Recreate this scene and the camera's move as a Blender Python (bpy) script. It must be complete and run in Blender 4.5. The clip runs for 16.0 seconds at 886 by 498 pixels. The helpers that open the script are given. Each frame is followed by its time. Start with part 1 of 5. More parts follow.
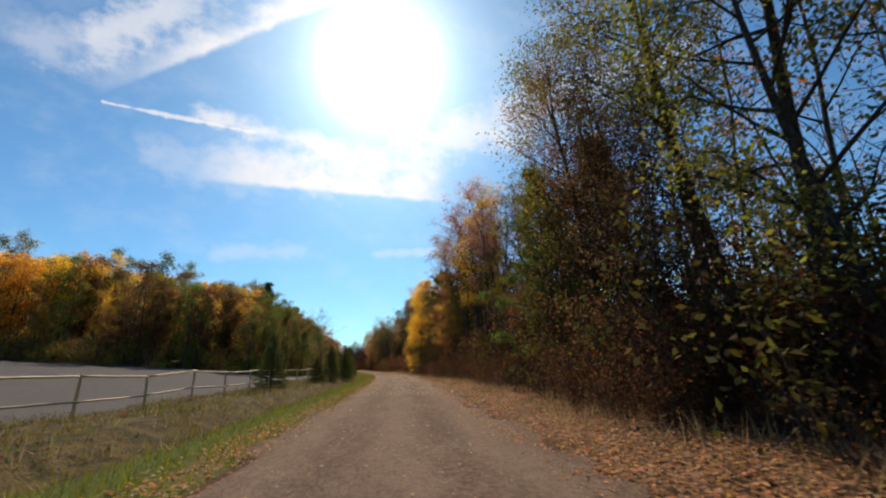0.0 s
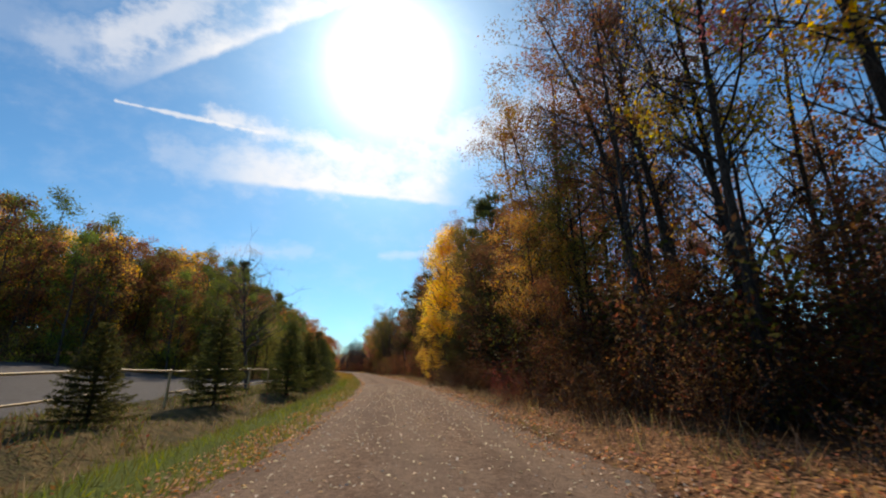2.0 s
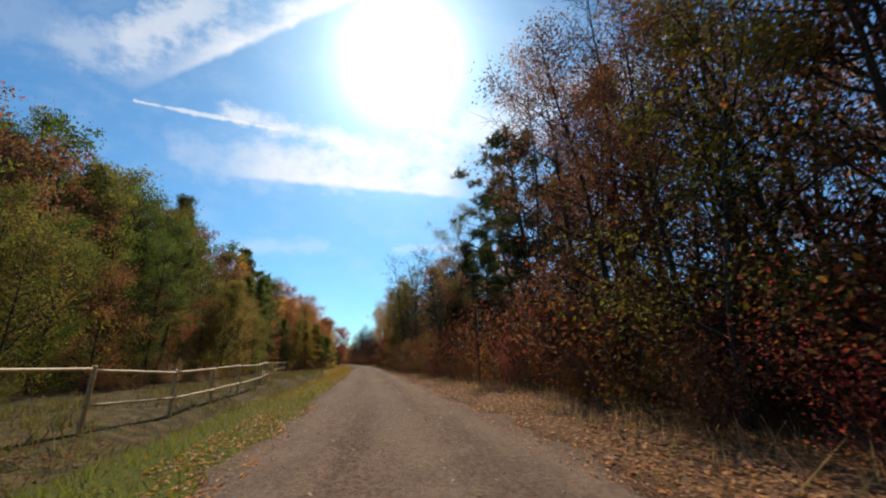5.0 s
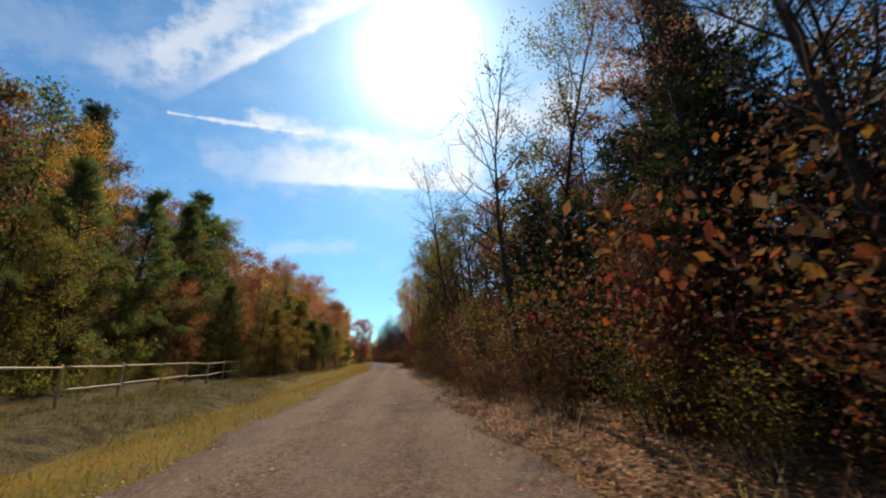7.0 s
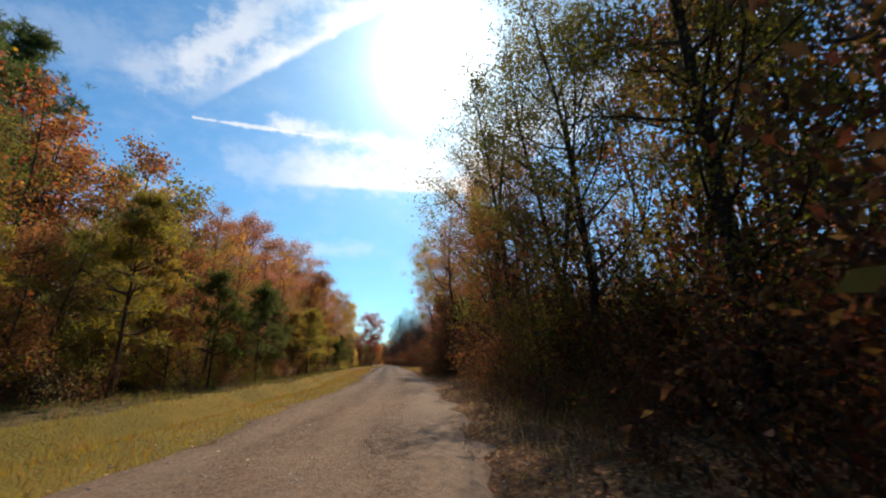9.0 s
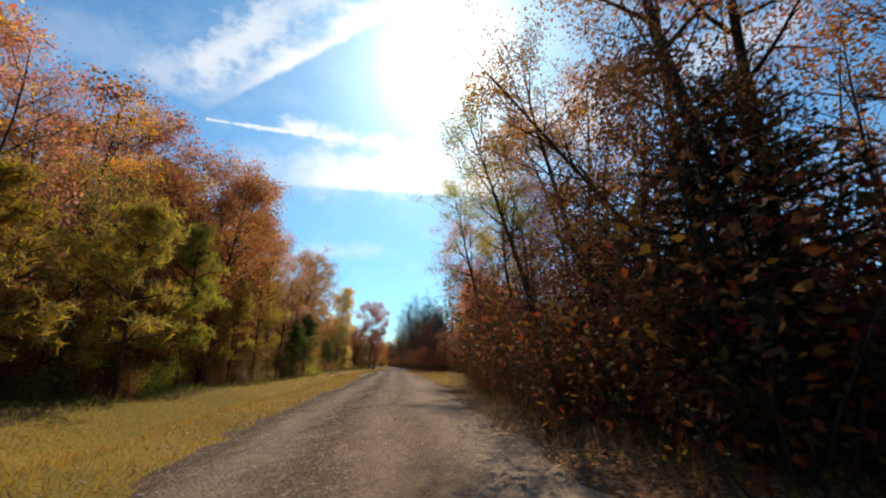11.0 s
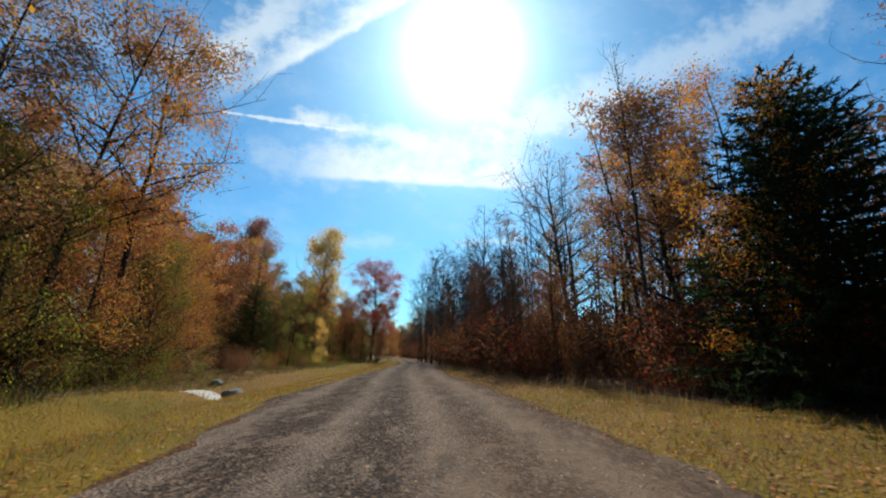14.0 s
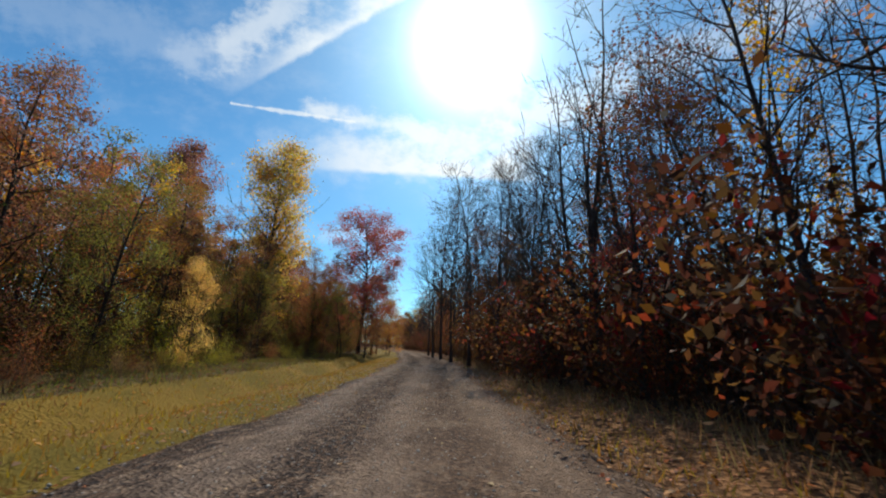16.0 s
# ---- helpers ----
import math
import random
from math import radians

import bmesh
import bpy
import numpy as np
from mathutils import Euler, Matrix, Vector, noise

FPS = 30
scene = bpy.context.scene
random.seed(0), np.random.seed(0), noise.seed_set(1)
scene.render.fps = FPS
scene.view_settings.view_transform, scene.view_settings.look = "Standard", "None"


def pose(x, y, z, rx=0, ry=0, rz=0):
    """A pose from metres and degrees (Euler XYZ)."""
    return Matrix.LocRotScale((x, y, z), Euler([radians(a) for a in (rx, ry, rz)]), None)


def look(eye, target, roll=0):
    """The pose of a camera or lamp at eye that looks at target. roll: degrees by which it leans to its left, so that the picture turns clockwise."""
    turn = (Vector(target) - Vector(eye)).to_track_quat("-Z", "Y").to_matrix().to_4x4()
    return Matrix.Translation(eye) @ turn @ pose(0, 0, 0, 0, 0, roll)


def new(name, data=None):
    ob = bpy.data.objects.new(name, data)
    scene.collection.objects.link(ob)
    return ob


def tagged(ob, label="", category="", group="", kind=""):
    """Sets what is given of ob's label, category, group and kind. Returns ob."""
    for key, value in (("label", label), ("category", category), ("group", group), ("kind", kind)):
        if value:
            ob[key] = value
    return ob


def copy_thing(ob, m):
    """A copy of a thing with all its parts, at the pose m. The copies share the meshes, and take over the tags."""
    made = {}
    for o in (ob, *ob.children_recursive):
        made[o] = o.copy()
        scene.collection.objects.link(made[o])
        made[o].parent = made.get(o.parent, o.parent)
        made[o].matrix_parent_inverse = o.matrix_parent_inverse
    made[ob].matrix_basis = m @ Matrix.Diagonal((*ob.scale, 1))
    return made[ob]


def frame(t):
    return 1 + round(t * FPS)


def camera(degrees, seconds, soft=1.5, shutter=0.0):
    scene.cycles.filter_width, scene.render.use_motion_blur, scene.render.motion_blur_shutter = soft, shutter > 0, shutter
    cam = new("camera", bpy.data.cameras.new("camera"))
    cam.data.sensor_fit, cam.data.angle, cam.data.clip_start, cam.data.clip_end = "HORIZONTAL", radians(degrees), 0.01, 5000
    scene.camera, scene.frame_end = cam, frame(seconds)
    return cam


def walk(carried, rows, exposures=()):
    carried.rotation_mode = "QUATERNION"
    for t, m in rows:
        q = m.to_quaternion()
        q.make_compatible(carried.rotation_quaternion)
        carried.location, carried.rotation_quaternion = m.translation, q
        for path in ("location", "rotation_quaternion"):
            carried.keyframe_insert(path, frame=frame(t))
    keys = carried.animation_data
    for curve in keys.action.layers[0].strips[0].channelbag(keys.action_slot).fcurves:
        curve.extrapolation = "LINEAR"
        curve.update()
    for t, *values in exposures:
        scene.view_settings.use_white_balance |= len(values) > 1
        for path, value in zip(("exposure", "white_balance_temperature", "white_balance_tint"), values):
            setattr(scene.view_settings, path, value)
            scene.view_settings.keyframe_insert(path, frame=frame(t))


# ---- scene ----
# ======================= camera and walk =======================
cam = camera(95.0, 16.0, soft=2.1, shutter=0.06)
PATH = [
    (0.0, look((1.309, 0.687, 1.140), (2.252, 10.255, 3.891), -1.76)),
    (0.5, look((1.083, 7.097, 1.144), (1.984, 16.658, 3.932), -1.31)),
    (1.0, look((0.950, 13.578, 1.133), (1.824, 23.140, 3.929), -1.12)),
    (1.5, look((0.861, 20.032, 1.155), (1.689, 29.583, 4.001), -0.63)),
    (2.0, look((0.690, 26.481, 1.131), (1.492, 36.041, 3.952), -0.51)),
    (2.5, look((0.470, 32.982, 1.139), (1.261, 42.535, 3.986), -0.17)),
    (3.0, look((0.264, 39.607, 1.139), (1.006, 49.187, 3.909), -0.74)),
    (5.5, look((-2.922, 72.301, 1.143), (-2.566, 81.934, 3.805), -0.34)),
    (6.0, look((-3.550, 79.077, 1.132), (-3.349, 88.712, 3.801), -0.22)),
    (6.5, look((-4.032, 85.923, 1.138), (-4.038, 95.568, 3.776), -0.54)),
    (7.0, look((-4.694, 92.630, 1.150), (-4.869, 102.287, 3.741), -1.41)),
    (7.5, look((-5.459, 99.068, 1.143), (-5.730, 108.706, 3.796), -1.87)),
    (8.0, look((-6.325, 105.431, 1.151), (-6.691, 115.061, 3.822), -1.13)),
    (10.5, look((-11.113, 137.761, 1.160), (-11.870, 147.358, 3.866), -0.04)),
    (11.0, look((-12.463, 144.002, 1.158), (-13.257, 153.591, 3.881), 0.60)),
    (11.5, look((-13.880, 150.281, 1.150), (-14.736, 159.877, 3.833), 1.24)),
    (12.0, look((-15.195, 156.416, 1.147), (-16.094, 166.022, 3.778), 0.64)),
    (12.5, look((-16.450, 162.369, 1.158), (-17.366, 171.978, 3.772), 0.92)),
    (13.0, look((-17.706, 168.144, 1.157), (-18.637, 177.765, 3.722), 0.61)),
    (13.5, look((-18.786, 173.719, 1.165), (-19.784, 183.342, 3.697), 0.56)),
    (14.0, look((-19.824, 179.051, 1.160), (-20.911, 188.671, 3.666), 1.07)),
    (14.5, look((-20.796, 184.250, 1.148), (-21.939, 193.883, 3.577), 0.89)),
    (15.0, look((-21.785, 189.394, 1.151), (-22.989, 199.039, 3.499), 0.76)),
    (15.5, look((-22.658, 194.390, 1.149), (-23.914, 204.026, 3.510), 0.71)),
    (16.0, look((-23.380, 199.250, 1.132), (-24.677, 208.891, 3.451), 1.63)),
]
walk(cam, PATH, [(0.0, 0.0, 7000, 13), (2.0, 0.0, 6900, 12), (5.5, 0.0, 6600, 10), (8.0, 0.1, 6650, 10), (10.5, 0.30, 7100, 9), (12.0, 0.27, 7050, 8), (13.0, 0.24, 6850, 5), (14.0, 0.07, 6300, 1), (16.0, -0.03, 6400, 5)])

# ======================= sky and sun =======================
SUN_AZ, SUN_EL = radians(3.8), radians(40.2)          # to the left of +y, above the horizon
SUN_DIR = Vector((-math.sin(SUN_AZ) * math.cos(SUN_EL), math.cos(SUN_AZ) * math.cos(SUN_EL), math.sin(SUN_EL)))


class Nodes:
    """A short way to write node trees."""

    def __init__(self, tree):
        self.t = tree
        tree.nodes.clear()

    def add(self, kind, **props):
        n = self.t.nodes.new(kind)
        for key, value in props.items():
            setattr(n, key, value)
        return n

    def put(self, node, key, value):
        if hasattr(value, "is_linked"):
            self.t.links.new(value, node.inputs[key])
        else:
            node.inputs[key].default_value = value

    def math(self, op, a, b=0.0, c=0.0, clamp=False):
        n = self.add("ShaderNodeMath", operation=op, use_clamp=clamp)
        for i, v in enumerate((a, b, c)):
            self.put(n, i, v)
        return n.outputs[0]

    def vec(self, op, a, b=(0, 0, 0), out=0):
        n = self.add("ShaderNodeVectorMath", operation=op)
        self.put(n, 0, a)
        self.put(n, 1, b)
        return n.outputs[out]

    def mix(self, fac, a, b, blend="MIX"):
        n = self.add("ShaderNodeMix", data_type="RGBA", blend_type=blend)
        self.put(n, 0, fac)
        self.put(n, 6, a)
        self.put(n, 7, b)
        return n.outputs[2]

    def noise(self, vector, scale, detail=4.0, rough=0.55, out=0):
        n = self.add("ShaderNodeTexNoise")
        if vector is not None:
            self.put(n, "Vector", vector)
        self.put(n, "Scale", scale)
        self.put(n, "Detail", detail)
        self.put(n, "Roughness", rough)
        return n.outputs[out]

    def step(self, value, lo, hi, a=0.0, b=1.0):
        n = self.add("ShaderNodeMapRange", interpolation_type="SMOOTHSTEP")
        for i, v in enumerate((value, lo, hi, a, b)):
            self.put(n, i, v)
        return n.outputs[0]

    def scaled(self, vector, s):
        return self.vec("MULTIPLY", vector, s)


def rgb(r, g, b):
    return (r, g, b, 1.0)


world = bpy.data.worlds.new("sky")
scene.world = world
world.use_nodes = True
w = Nodes(world.node_tree)
sky = w.add("ShaderNodeTexSky", sky_type="NISHITA", sun_disc=False, sun_elevation=SUN_EL,
            sun_rotation=-SUN_AZ, altitude=200.0, air_density=1.0, dust_density=0.6, ozone_density=2.0)
SKY_STRENGTH = 0.105
blue = w.vec("MULTIPLY", sky.outputs[0], (0.50 * SKY_STRENGTH, 0.95 * SKY_STRENGTH, 1.20 * SKY_STRENGTH))
way = w.vec("NORMALIZE", w.add("ShaderNodeTexCoord").outputs["Generated"])
# a flat chart of the southern sky, on which trails are straight
axis, east, top = (-0.1836, 0.8637, 0.4695), (0.9781, 0.2079, 0.0), (0.0976, -0.4592, 0.8829)
ahead = w.math("MAXIMUM", w.vec("DOT_PRODUCT", way, axis, out=1), 0.05)
px = w.math("DIVIDE", w.vec("DOT_PRODUCT", way, east, out=1), ahead)
py = w.math("DIVIDE", w.vec("DOT_PRODUCT", way, top, out=1), ahead)
chart = w.add("ShaderNodeCombineXYZ")
w.put(chart, 0, px)
w.put(chart, 1, py)
chart = chart.outputs[0]
wisp = w.noise(w.scaled(chart, (1.0, 1.6, 1.0)), 9.0, 8.0, 0.62)
fray = w.noise(chart, 34.0, 5.0, 0.6)


def trail(a, b, width, strength, soft=1.0, rough=0.5):
    """A streak of high cloud between two places of the chart."""
    ax, ay, bx, by = *a, *b
    dx, dy = bx - ax, by - ay
    n2 = dx * dx + dy * dy
    rx, ry = w.math("SUBTRACT", px, ax), w.math("SUBTRACT", py, ay)
    along = w.math("ADD", w.math("MULTIPLY", rx, dx / n2), w.math("MULTIPLY", ry, dy / n2), clamp=True)
    ox = w.math("SUBTRACT", rx, w.math("MULTIPLY", along, dx))
    oy = w.math("SUBTRACT", ry, w.math("MULTIPLY", along, dy))
    d = w.math("SQRT", w.math("ADD", w.math("MULTIPLY", ox, ox), w.math("MULTIPLY", oy, oy)))
    d = w.math("ADD", d, w.math("MULTIPLY", w.math("SUBTRACT", fray, 0.5), width * rough))
    d = w.math("ADD", d, w.math("MULTIPLY", w.math("SUBTRACT", wisp, 0.5), width * rough * 2.2))
    return w.math("MULTIPLY", w.step(d, width, width * (1.0 - soft), 0.0, 1.0), strength)


def bank(a, b, width, strength, head=0.3, tail=0.15):
    """A streak with one crisp edge, fading away from it and towards its ends."""
    ax, ay, bx, by = *a, *b
    dx, dy = bx - ax, by - ay
    n2 = dx * dx + dy * dy
    length = math.sqrt(n2)
    rx, ry = w.math("SUBTRACT", px, ax), w.math("SUBTRACT", py, ay)
    along = w.math("ADD", w.math("MULTIPLY", rx, dx / n2), w.math("MULTIPLY", ry, dy / n2))
    s = w.math("ADD", w.math("MULTIPLY", rx, -dy / length), w.math("MULTIPLY", ry, dx / length))
    s = w.math("ADD", s, w.math("MULTIPLY", w.math("SUBTRACT", fray, 0.5), 0.016))
    far_side = w.math("ADD", s, w.math("MULTIPLY", w.math("SUBTRACT", wisp, 0.5), width * 2.0))
    k = w.math("MULTIPLY", w.step(s, -0.004, 0.012), w.step(far_side, width, 0.0))
    ends = w.math("MULTIPLY", w.step(along, 0.0, head), w.step(along, 1.0, 1.0 - tail))
    return w.math("MULTIPLY", w.math("MULTIPLY", k, ends), strength)


clouds = [
    bank((-0.455, 0.052), (0.42, 0.575), 0.075, 0.92, 0.30, 0.05),
    trail((-0.43, 0.172), (0.22, 0.63), 0.055, 0.46, 1.0, 1.2),
    trail((-0.52, 0.14), (-0.30, 0.25), 0.060, 0.30, 1.0, 1.0),
    trail((-0.425, 0.058), (-0.15, 0.036), 0.0060, 0.72, 0.95, 1.6),
    trail((-0.24, 0.055), (0.02, 0.022), 0.034, 0.70, 1.0, 1.1),
    bank((-0.30, -0.080), (0.36, -0.082), 0.150, 0.95, 0.28, 0.25),
    trail((0.00, -0.02), (0.20, 0.00), 0.085, 0.65, 1.0, 0.9),
    trail((-0.33, -0.03), (-0.154, -0.064), 0.065, 0.30, 1.0, 1.0),
    trail((0.14, -0.222), (0.30, -0.205), 0.018, 0.35, 1.0, 1.0),
    trail((-0.22, -0.237), (-0.04, -0.227), 0.030, 0.28, 1.0, 1.0),
    trail((0.274, 0.08), (0.95, 0.40), 0.085, 0.38, 1.0, 0.9),
    trail((0.22, 0.08), (0.46, 0.11), 0.075, 0.50, 1.0, 0.9),
    trail((-0.85, 0.23), (-0.42, 0.15), 0.09, 0.16, 1.0, 1.0),
]
cover = clouds[0]
for c in clouds[1:]:
    cover = w.math("SUBTRACT", w.math("ADD", cover, c), w.math("MULTIPLY", cover, c))
cover = w.math("MULTIPLY", cover, w.step(w.noise(chart, 5.0, 6.0, 0.6), 0.22, 0.62, 0.72, 1.0), clamp=True)
veil = w.math("MULTIPLY", w.step(wisp, 0.42, 0.8), 0.14)
cover = w.math("MAXIMUM", cover, veil)
lit = w.mix(cover, blue, rgb(0.93, 0.95, 0.98))
# thin ice cloud scatters the sun's light widely round it
near = w.math("SUBTRACT", 1.0, w.vec("DOT_PRODUCT", way, tuple(SUN_DIR), out=1))
core = w.math("MULTIPLY", w.math("EXPONENT", w.math("MULTIPLY", near, -1.0 / 0.0042)), 2.6)
ring = w.math("MULTIPLY", w.math("EXPONENT", w.math("MULTIPLY", near, -1.0 / 0.030)), 0.42)
glow = w.math("ADD", core, ring)
glare = w.add("ShaderNodeCombineColor")
for i, k in enumerate((1.0, 0.99, 0.94)):
    w.put(glare, i, w.math("MULTIPLY", glow, k))
total = w.mix(1.0, lit, glare.outputs[0], "ADD")
back = w.add("ShaderNodeBackground")
w.put(back, 0, total)
w.t.links.new(back.outputs[0], w.add("ShaderNodeOutputWorld").inputs[0])

sun = bpy.data.lights.new("sun", "SUN")
sun.energy, sun.angle, sun.color = 4.2, radians(0.53), (1.0, 0.90, 0.75)
sun_ob = new("sun", sun)
sun_ob.matrix_basis = look(tuple(SUN_DIR * 100), (0, 0, 0))


# ======================= materials =======================
def material(name):
    m = bpy.data.materials.new(name)
    m.use_nodes = True
    return m, Nodes(m.node_tree)


def finish(n, colour, rough=0.8, bump=None, strength=0.4, distance=0.02, spec=0.3, metal=0.0):
    p = n.add("ShaderNodeBsdfPrincipled")
    n.put(p, "Base Color", colour)
    n.put(p, "Roughness", rough)
    n.put(p, "Specular IOR Level", spec)
    n.put(p, "Metallic", metal)
    if bump is not None:
        b = n.add("ShaderNodeBump")
        n.put(b, "Height", bump)
        n.put(b, "Strength", strength)
        n.put(b, "Distance", distance)
        n.put(p, "Normal", b.outputs[0])
    n.t.links.new(p.outputs[0], n.add("ShaderNodeOutputMaterial").inputs[0])
    return p


def leaf_material(name, through_light=0.5, spread=0.05, tint=""):
    """Thin leaves, tinted by the object's colour or by a mesh's own tints, each leaf a little different."""
    m, n = material(name)
    geo = n.add("ShaderNodeNewGeometry")
    colour = n.add("ShaderNodeObjectInfo").outputs["Color"]
    if tint:
        colour = n.mix(1.0, n.add("ShaderNodeAttribute", attribute_name=tint).outputs["Color"], colour, "MULTIPLY")
    r = geo.outputs["Random Per Island"]
    r2 = n.math("FRACT", n.math("MULTIPLY", r, 17.31))
    hsv = n.add("ShaderNodeHueSaturation")
    n.put(hsv, "Hue", n.step(r, 0.0, 1.0, 0.497 - spread, 0.497 + spread))
    n.put(hsv, "Saturation", n.step(r2, 0.0, 1.0, 0.80, 1.12))
    n.put(hsv, "Value", n.step(r2, 0.0, 1.0, 0.62, 1.38))
    n.put(hsv, "Color", colour)
    d = n.add("ShaderNodeBsdfPrincipled")
    n.put(d, "Base Color", hsv.outputs[0])
    n.put(d, "Roughness", 0.68)
    n.put(d, "Specular IOR Level", 0.14)
    tr = n.add("ShaderNodeBsdfTranslucent")
    n.put(tr, 0, n.mix(1.0, hsv.outputs[0], rgb(1.58, 1.5, 1.25), "MULTIPLY"))
    mx = n.add("ShaderNodeMixShader")
    n.put(mx, 0, through_light)
    n.t.links.new(d.outputs[0], mx.inputs[1])
    n.t.links.new(tr.outputs[0], mx.inputs[2])
    n.t.links.new(mx.outputs[0], n.add("ShaderNodeOutputMaterial").inputs[0])
    return m


def bark_material(name, dark, pale, scale=9.0):
    m, n = material(name)
    co = n.add("ShaderNodeTexCoord").outputs["Object"]
    ridges = n.noise(n.scaled(co, (1.0, 1.0, 0.18)), scale * 3, 6.0, 0.65)
    moss = n.noise(co, 1.3, 4.0)
    c = n.mix(n.step(ridges, 0.32, 0.7), rgb(*dark), rgb(*pale))
    c = n.mix(n.step(moss, 0.58, 0.75, 0.0, 0.5), c, rgb(0.06, 0.065, 0.035))
    finish(n, c, 0.9, ridges, 0.7, 0.03, 0.15)
    return m


M_LEAF = leaf_material("autumn leaves", 0.58, 0.030)
M_LEAF_MIXED = leaf_material("autumn leaves of the mixed wood", 0.58, 0.030, "tint")
M_NEEDLE = leaf_material("conifer needles", 0.50, 0.03)
M_LITTER = leaf_material("fallen leaves", 0.25, 0.022)
M_GRASS = leaf_material("grass blades", 0.40, 0.035)
M_BARK = bark_material("brown bark", (0.022, 0.017, 0.013), (0.085, 0.065, 0.05))
M_BARK_PINE = bark_material("pine bark", (0.03, 0.018, 0.012), (0.13, 0.075, 0.05), 6.0)
M_TWIG = bark_material("grey twigs", (0.035, 0.028, 0.024), (0.11, 0.09, 0.08), 14.0)


def fence_wood():
    m, n = material("weathered fence wood")
    co = n.add("ShaderNodeTexCoord").outputs["Object"]
    grain = n.noise(n.scaled(co, (1.0, 0.12, 1.0)), 42.0, 6.0, 0.6)
    stain = n.noise(co, 3.0, 4.0)
    tone = n.add("ShaderNodeObjectInfo").outputs["Random"]
    c = n.mix(n.step(grain, 0.3, 0.7), rgb(0.42, 0.26, 0.10), rgb(0.78, 0.55, 0.27))
    c = n.mix(n.step(stain, 0.5, 0.75, 0.0, 0.6), c, rgb(0.27, 0.24, 0.19))
    c = n.mix(n.math("MULTIPLY", tone, 0.35), c, rgb(0.30, 0.20, 0.10))
    finish(n, c, 0.55, grain, 0.4, 0.004, 0.35)
    return m


def gravel():
    m, n = material("packed gravel")
    at = n.add("ShaderNodeAttribute", attribute_name="across").outputs["Fac"]
    far = n.add("ShaderNodeAttribute", attribute_name="coarse").outputs["Fac"]
    co = n.add("ShaderNodeTexCoord").outputs["Object"]
    cells = n.add("ShaderNodeTexVoronoi")
    n.put(cells, "Vector", co)
    n.put(cells, "Scale", 26.0)
    stones = cells.outputs["Distance"]
    tint = n.add("ShaderNodeSeparateColor")
    n.put(tint, 0, cells.outputs["Color"])
    grit = n.noise(co, 55.0, 5.0, 0.7)
    patch = n.noise(n.scaled(co, (1.0, 0.16, 1.0)), 1.1, 5.0, 0.6)
    wide = n.noise(co, 0.16, 3.0)
    # wheel tracks: two packed pale lines, loose darker stone between and beside them
    wob = n.math("ADD", at, n.math("MULTIPLY", n.math("SUBTRACT", n.noise(n.scaled(co, (0.5, 0.09, 1.0)), 1.0, 2.0), 0.5), 0.7))
    track = n.math("MULTIPLY", n.math("ADD", n.math("COSINE", n.math("MULTIPLY", wob, 4.1)), 1.0), 0.5)
    c = n.mix(n.step(tint.outputs[0], 0.0, 1.0), rgb(0.072, 0.050, 0.036), rgb(0.280, 0.212, 0.155))
    c = n.mix(n.step(grit, 0.3, 0.75), c, rgb(0.165, 0.115, 0.080))
    c = n.mix(n.math("MULTIPLY", n.step(patch, 0.35, 0.7), 0.45), c, rgb(0.085, 0.07, 0.06))
    c = n.mix(n.math("MULTIPLY", track, n.math("ADD", 0.34, n.math("MULTIPLY", far, 0.50))), c, n.mix(far, rgb(0.265, 0.212, 0.160), rgb(0.270, 0.232, 0.195)))
    sandy = n.add("ShaderNodeAttribute", attribute_name="sandy").outputs["Fac"]
    c = n.mix(n.math("MULTIPLY", sandy, n.step(grit, 0.2, 0.7, 0.3, 0.75)), c, rgb(0.31, 0.265, 0.215))
    c = n.mix(n.step(wide, 0.4, 0.65, 0.0, 0.25), c, rgb(0.17, 0.13, 0.105))
    loose = n.math("MULTIPLY", n.math("MULTIPLY", far, n.math("SUBTRACT", 1.25, track)), n.step(tint.outputs[1], 0.15, 0.8))
    c = n.mix(n.math("MULTIPLY", loose, 1.0, clamp=True), c, rgb(0.050, 0.046, 0.047))
    clod = n.noise(n.scaled(co, (1.0, 0.55, 1.0)), 10.0, 5.0, 0.7)
    c = n.mix(n.math("MULTIPLY", n.step(clod, 0.52, 0.68), n.math("ADD", 0.22, n.math("MULTIPLY", far, 0.45))), c, rgb(0.31, 0.265, 0.215))
    c = n.mix(n.math("MULTIPLY", n.step(clod, 0.48, 0.32), n.math("ADD", 0.22, n.math("MULTIPLY", far, 0.25))), c, rgb(0.055, 0.046, 0.040))
    blot = n.noise(n.scaled(co, (1.0, 0.35, 1.0)), 2.3, 4.0, 0.65)
    c = n.mix(n.math("MULTIPLY", n.step(blot, 0.52, 0.66), n.math("ADD", 0.16, n.math("MULTIPLY", far, 0.34))), c, rgb(0.315, 0.262, 0.205))
    c = n.mix(n.math("MULTIPLY", n.step(blot, 0.47, 0.35), n.math("ADD", 0.16, n.math("MULTIPLY", far, 0.34))), c, rgb(0.070, 0.058, 0.050))
    h = n.math("ADD", n.math("MULTIPLY", clod, n.math("MULTIPLY", far, 0.7)), n.math("ADD", n.math("MULTIPLY", stones, n.math("ADD", 0.6, far)), n.math("MULTIPLY", grit, 0.7)))
    c = n.mix(1.0, c, n.mix(far, rgb(1.32, 1.15, 1.05), rgb(1.17, 1.02, 0.96)), "MULTIPLY")
    finish(n, c, 1.0, h, 0.9, 0.035, 0.04)
    return m


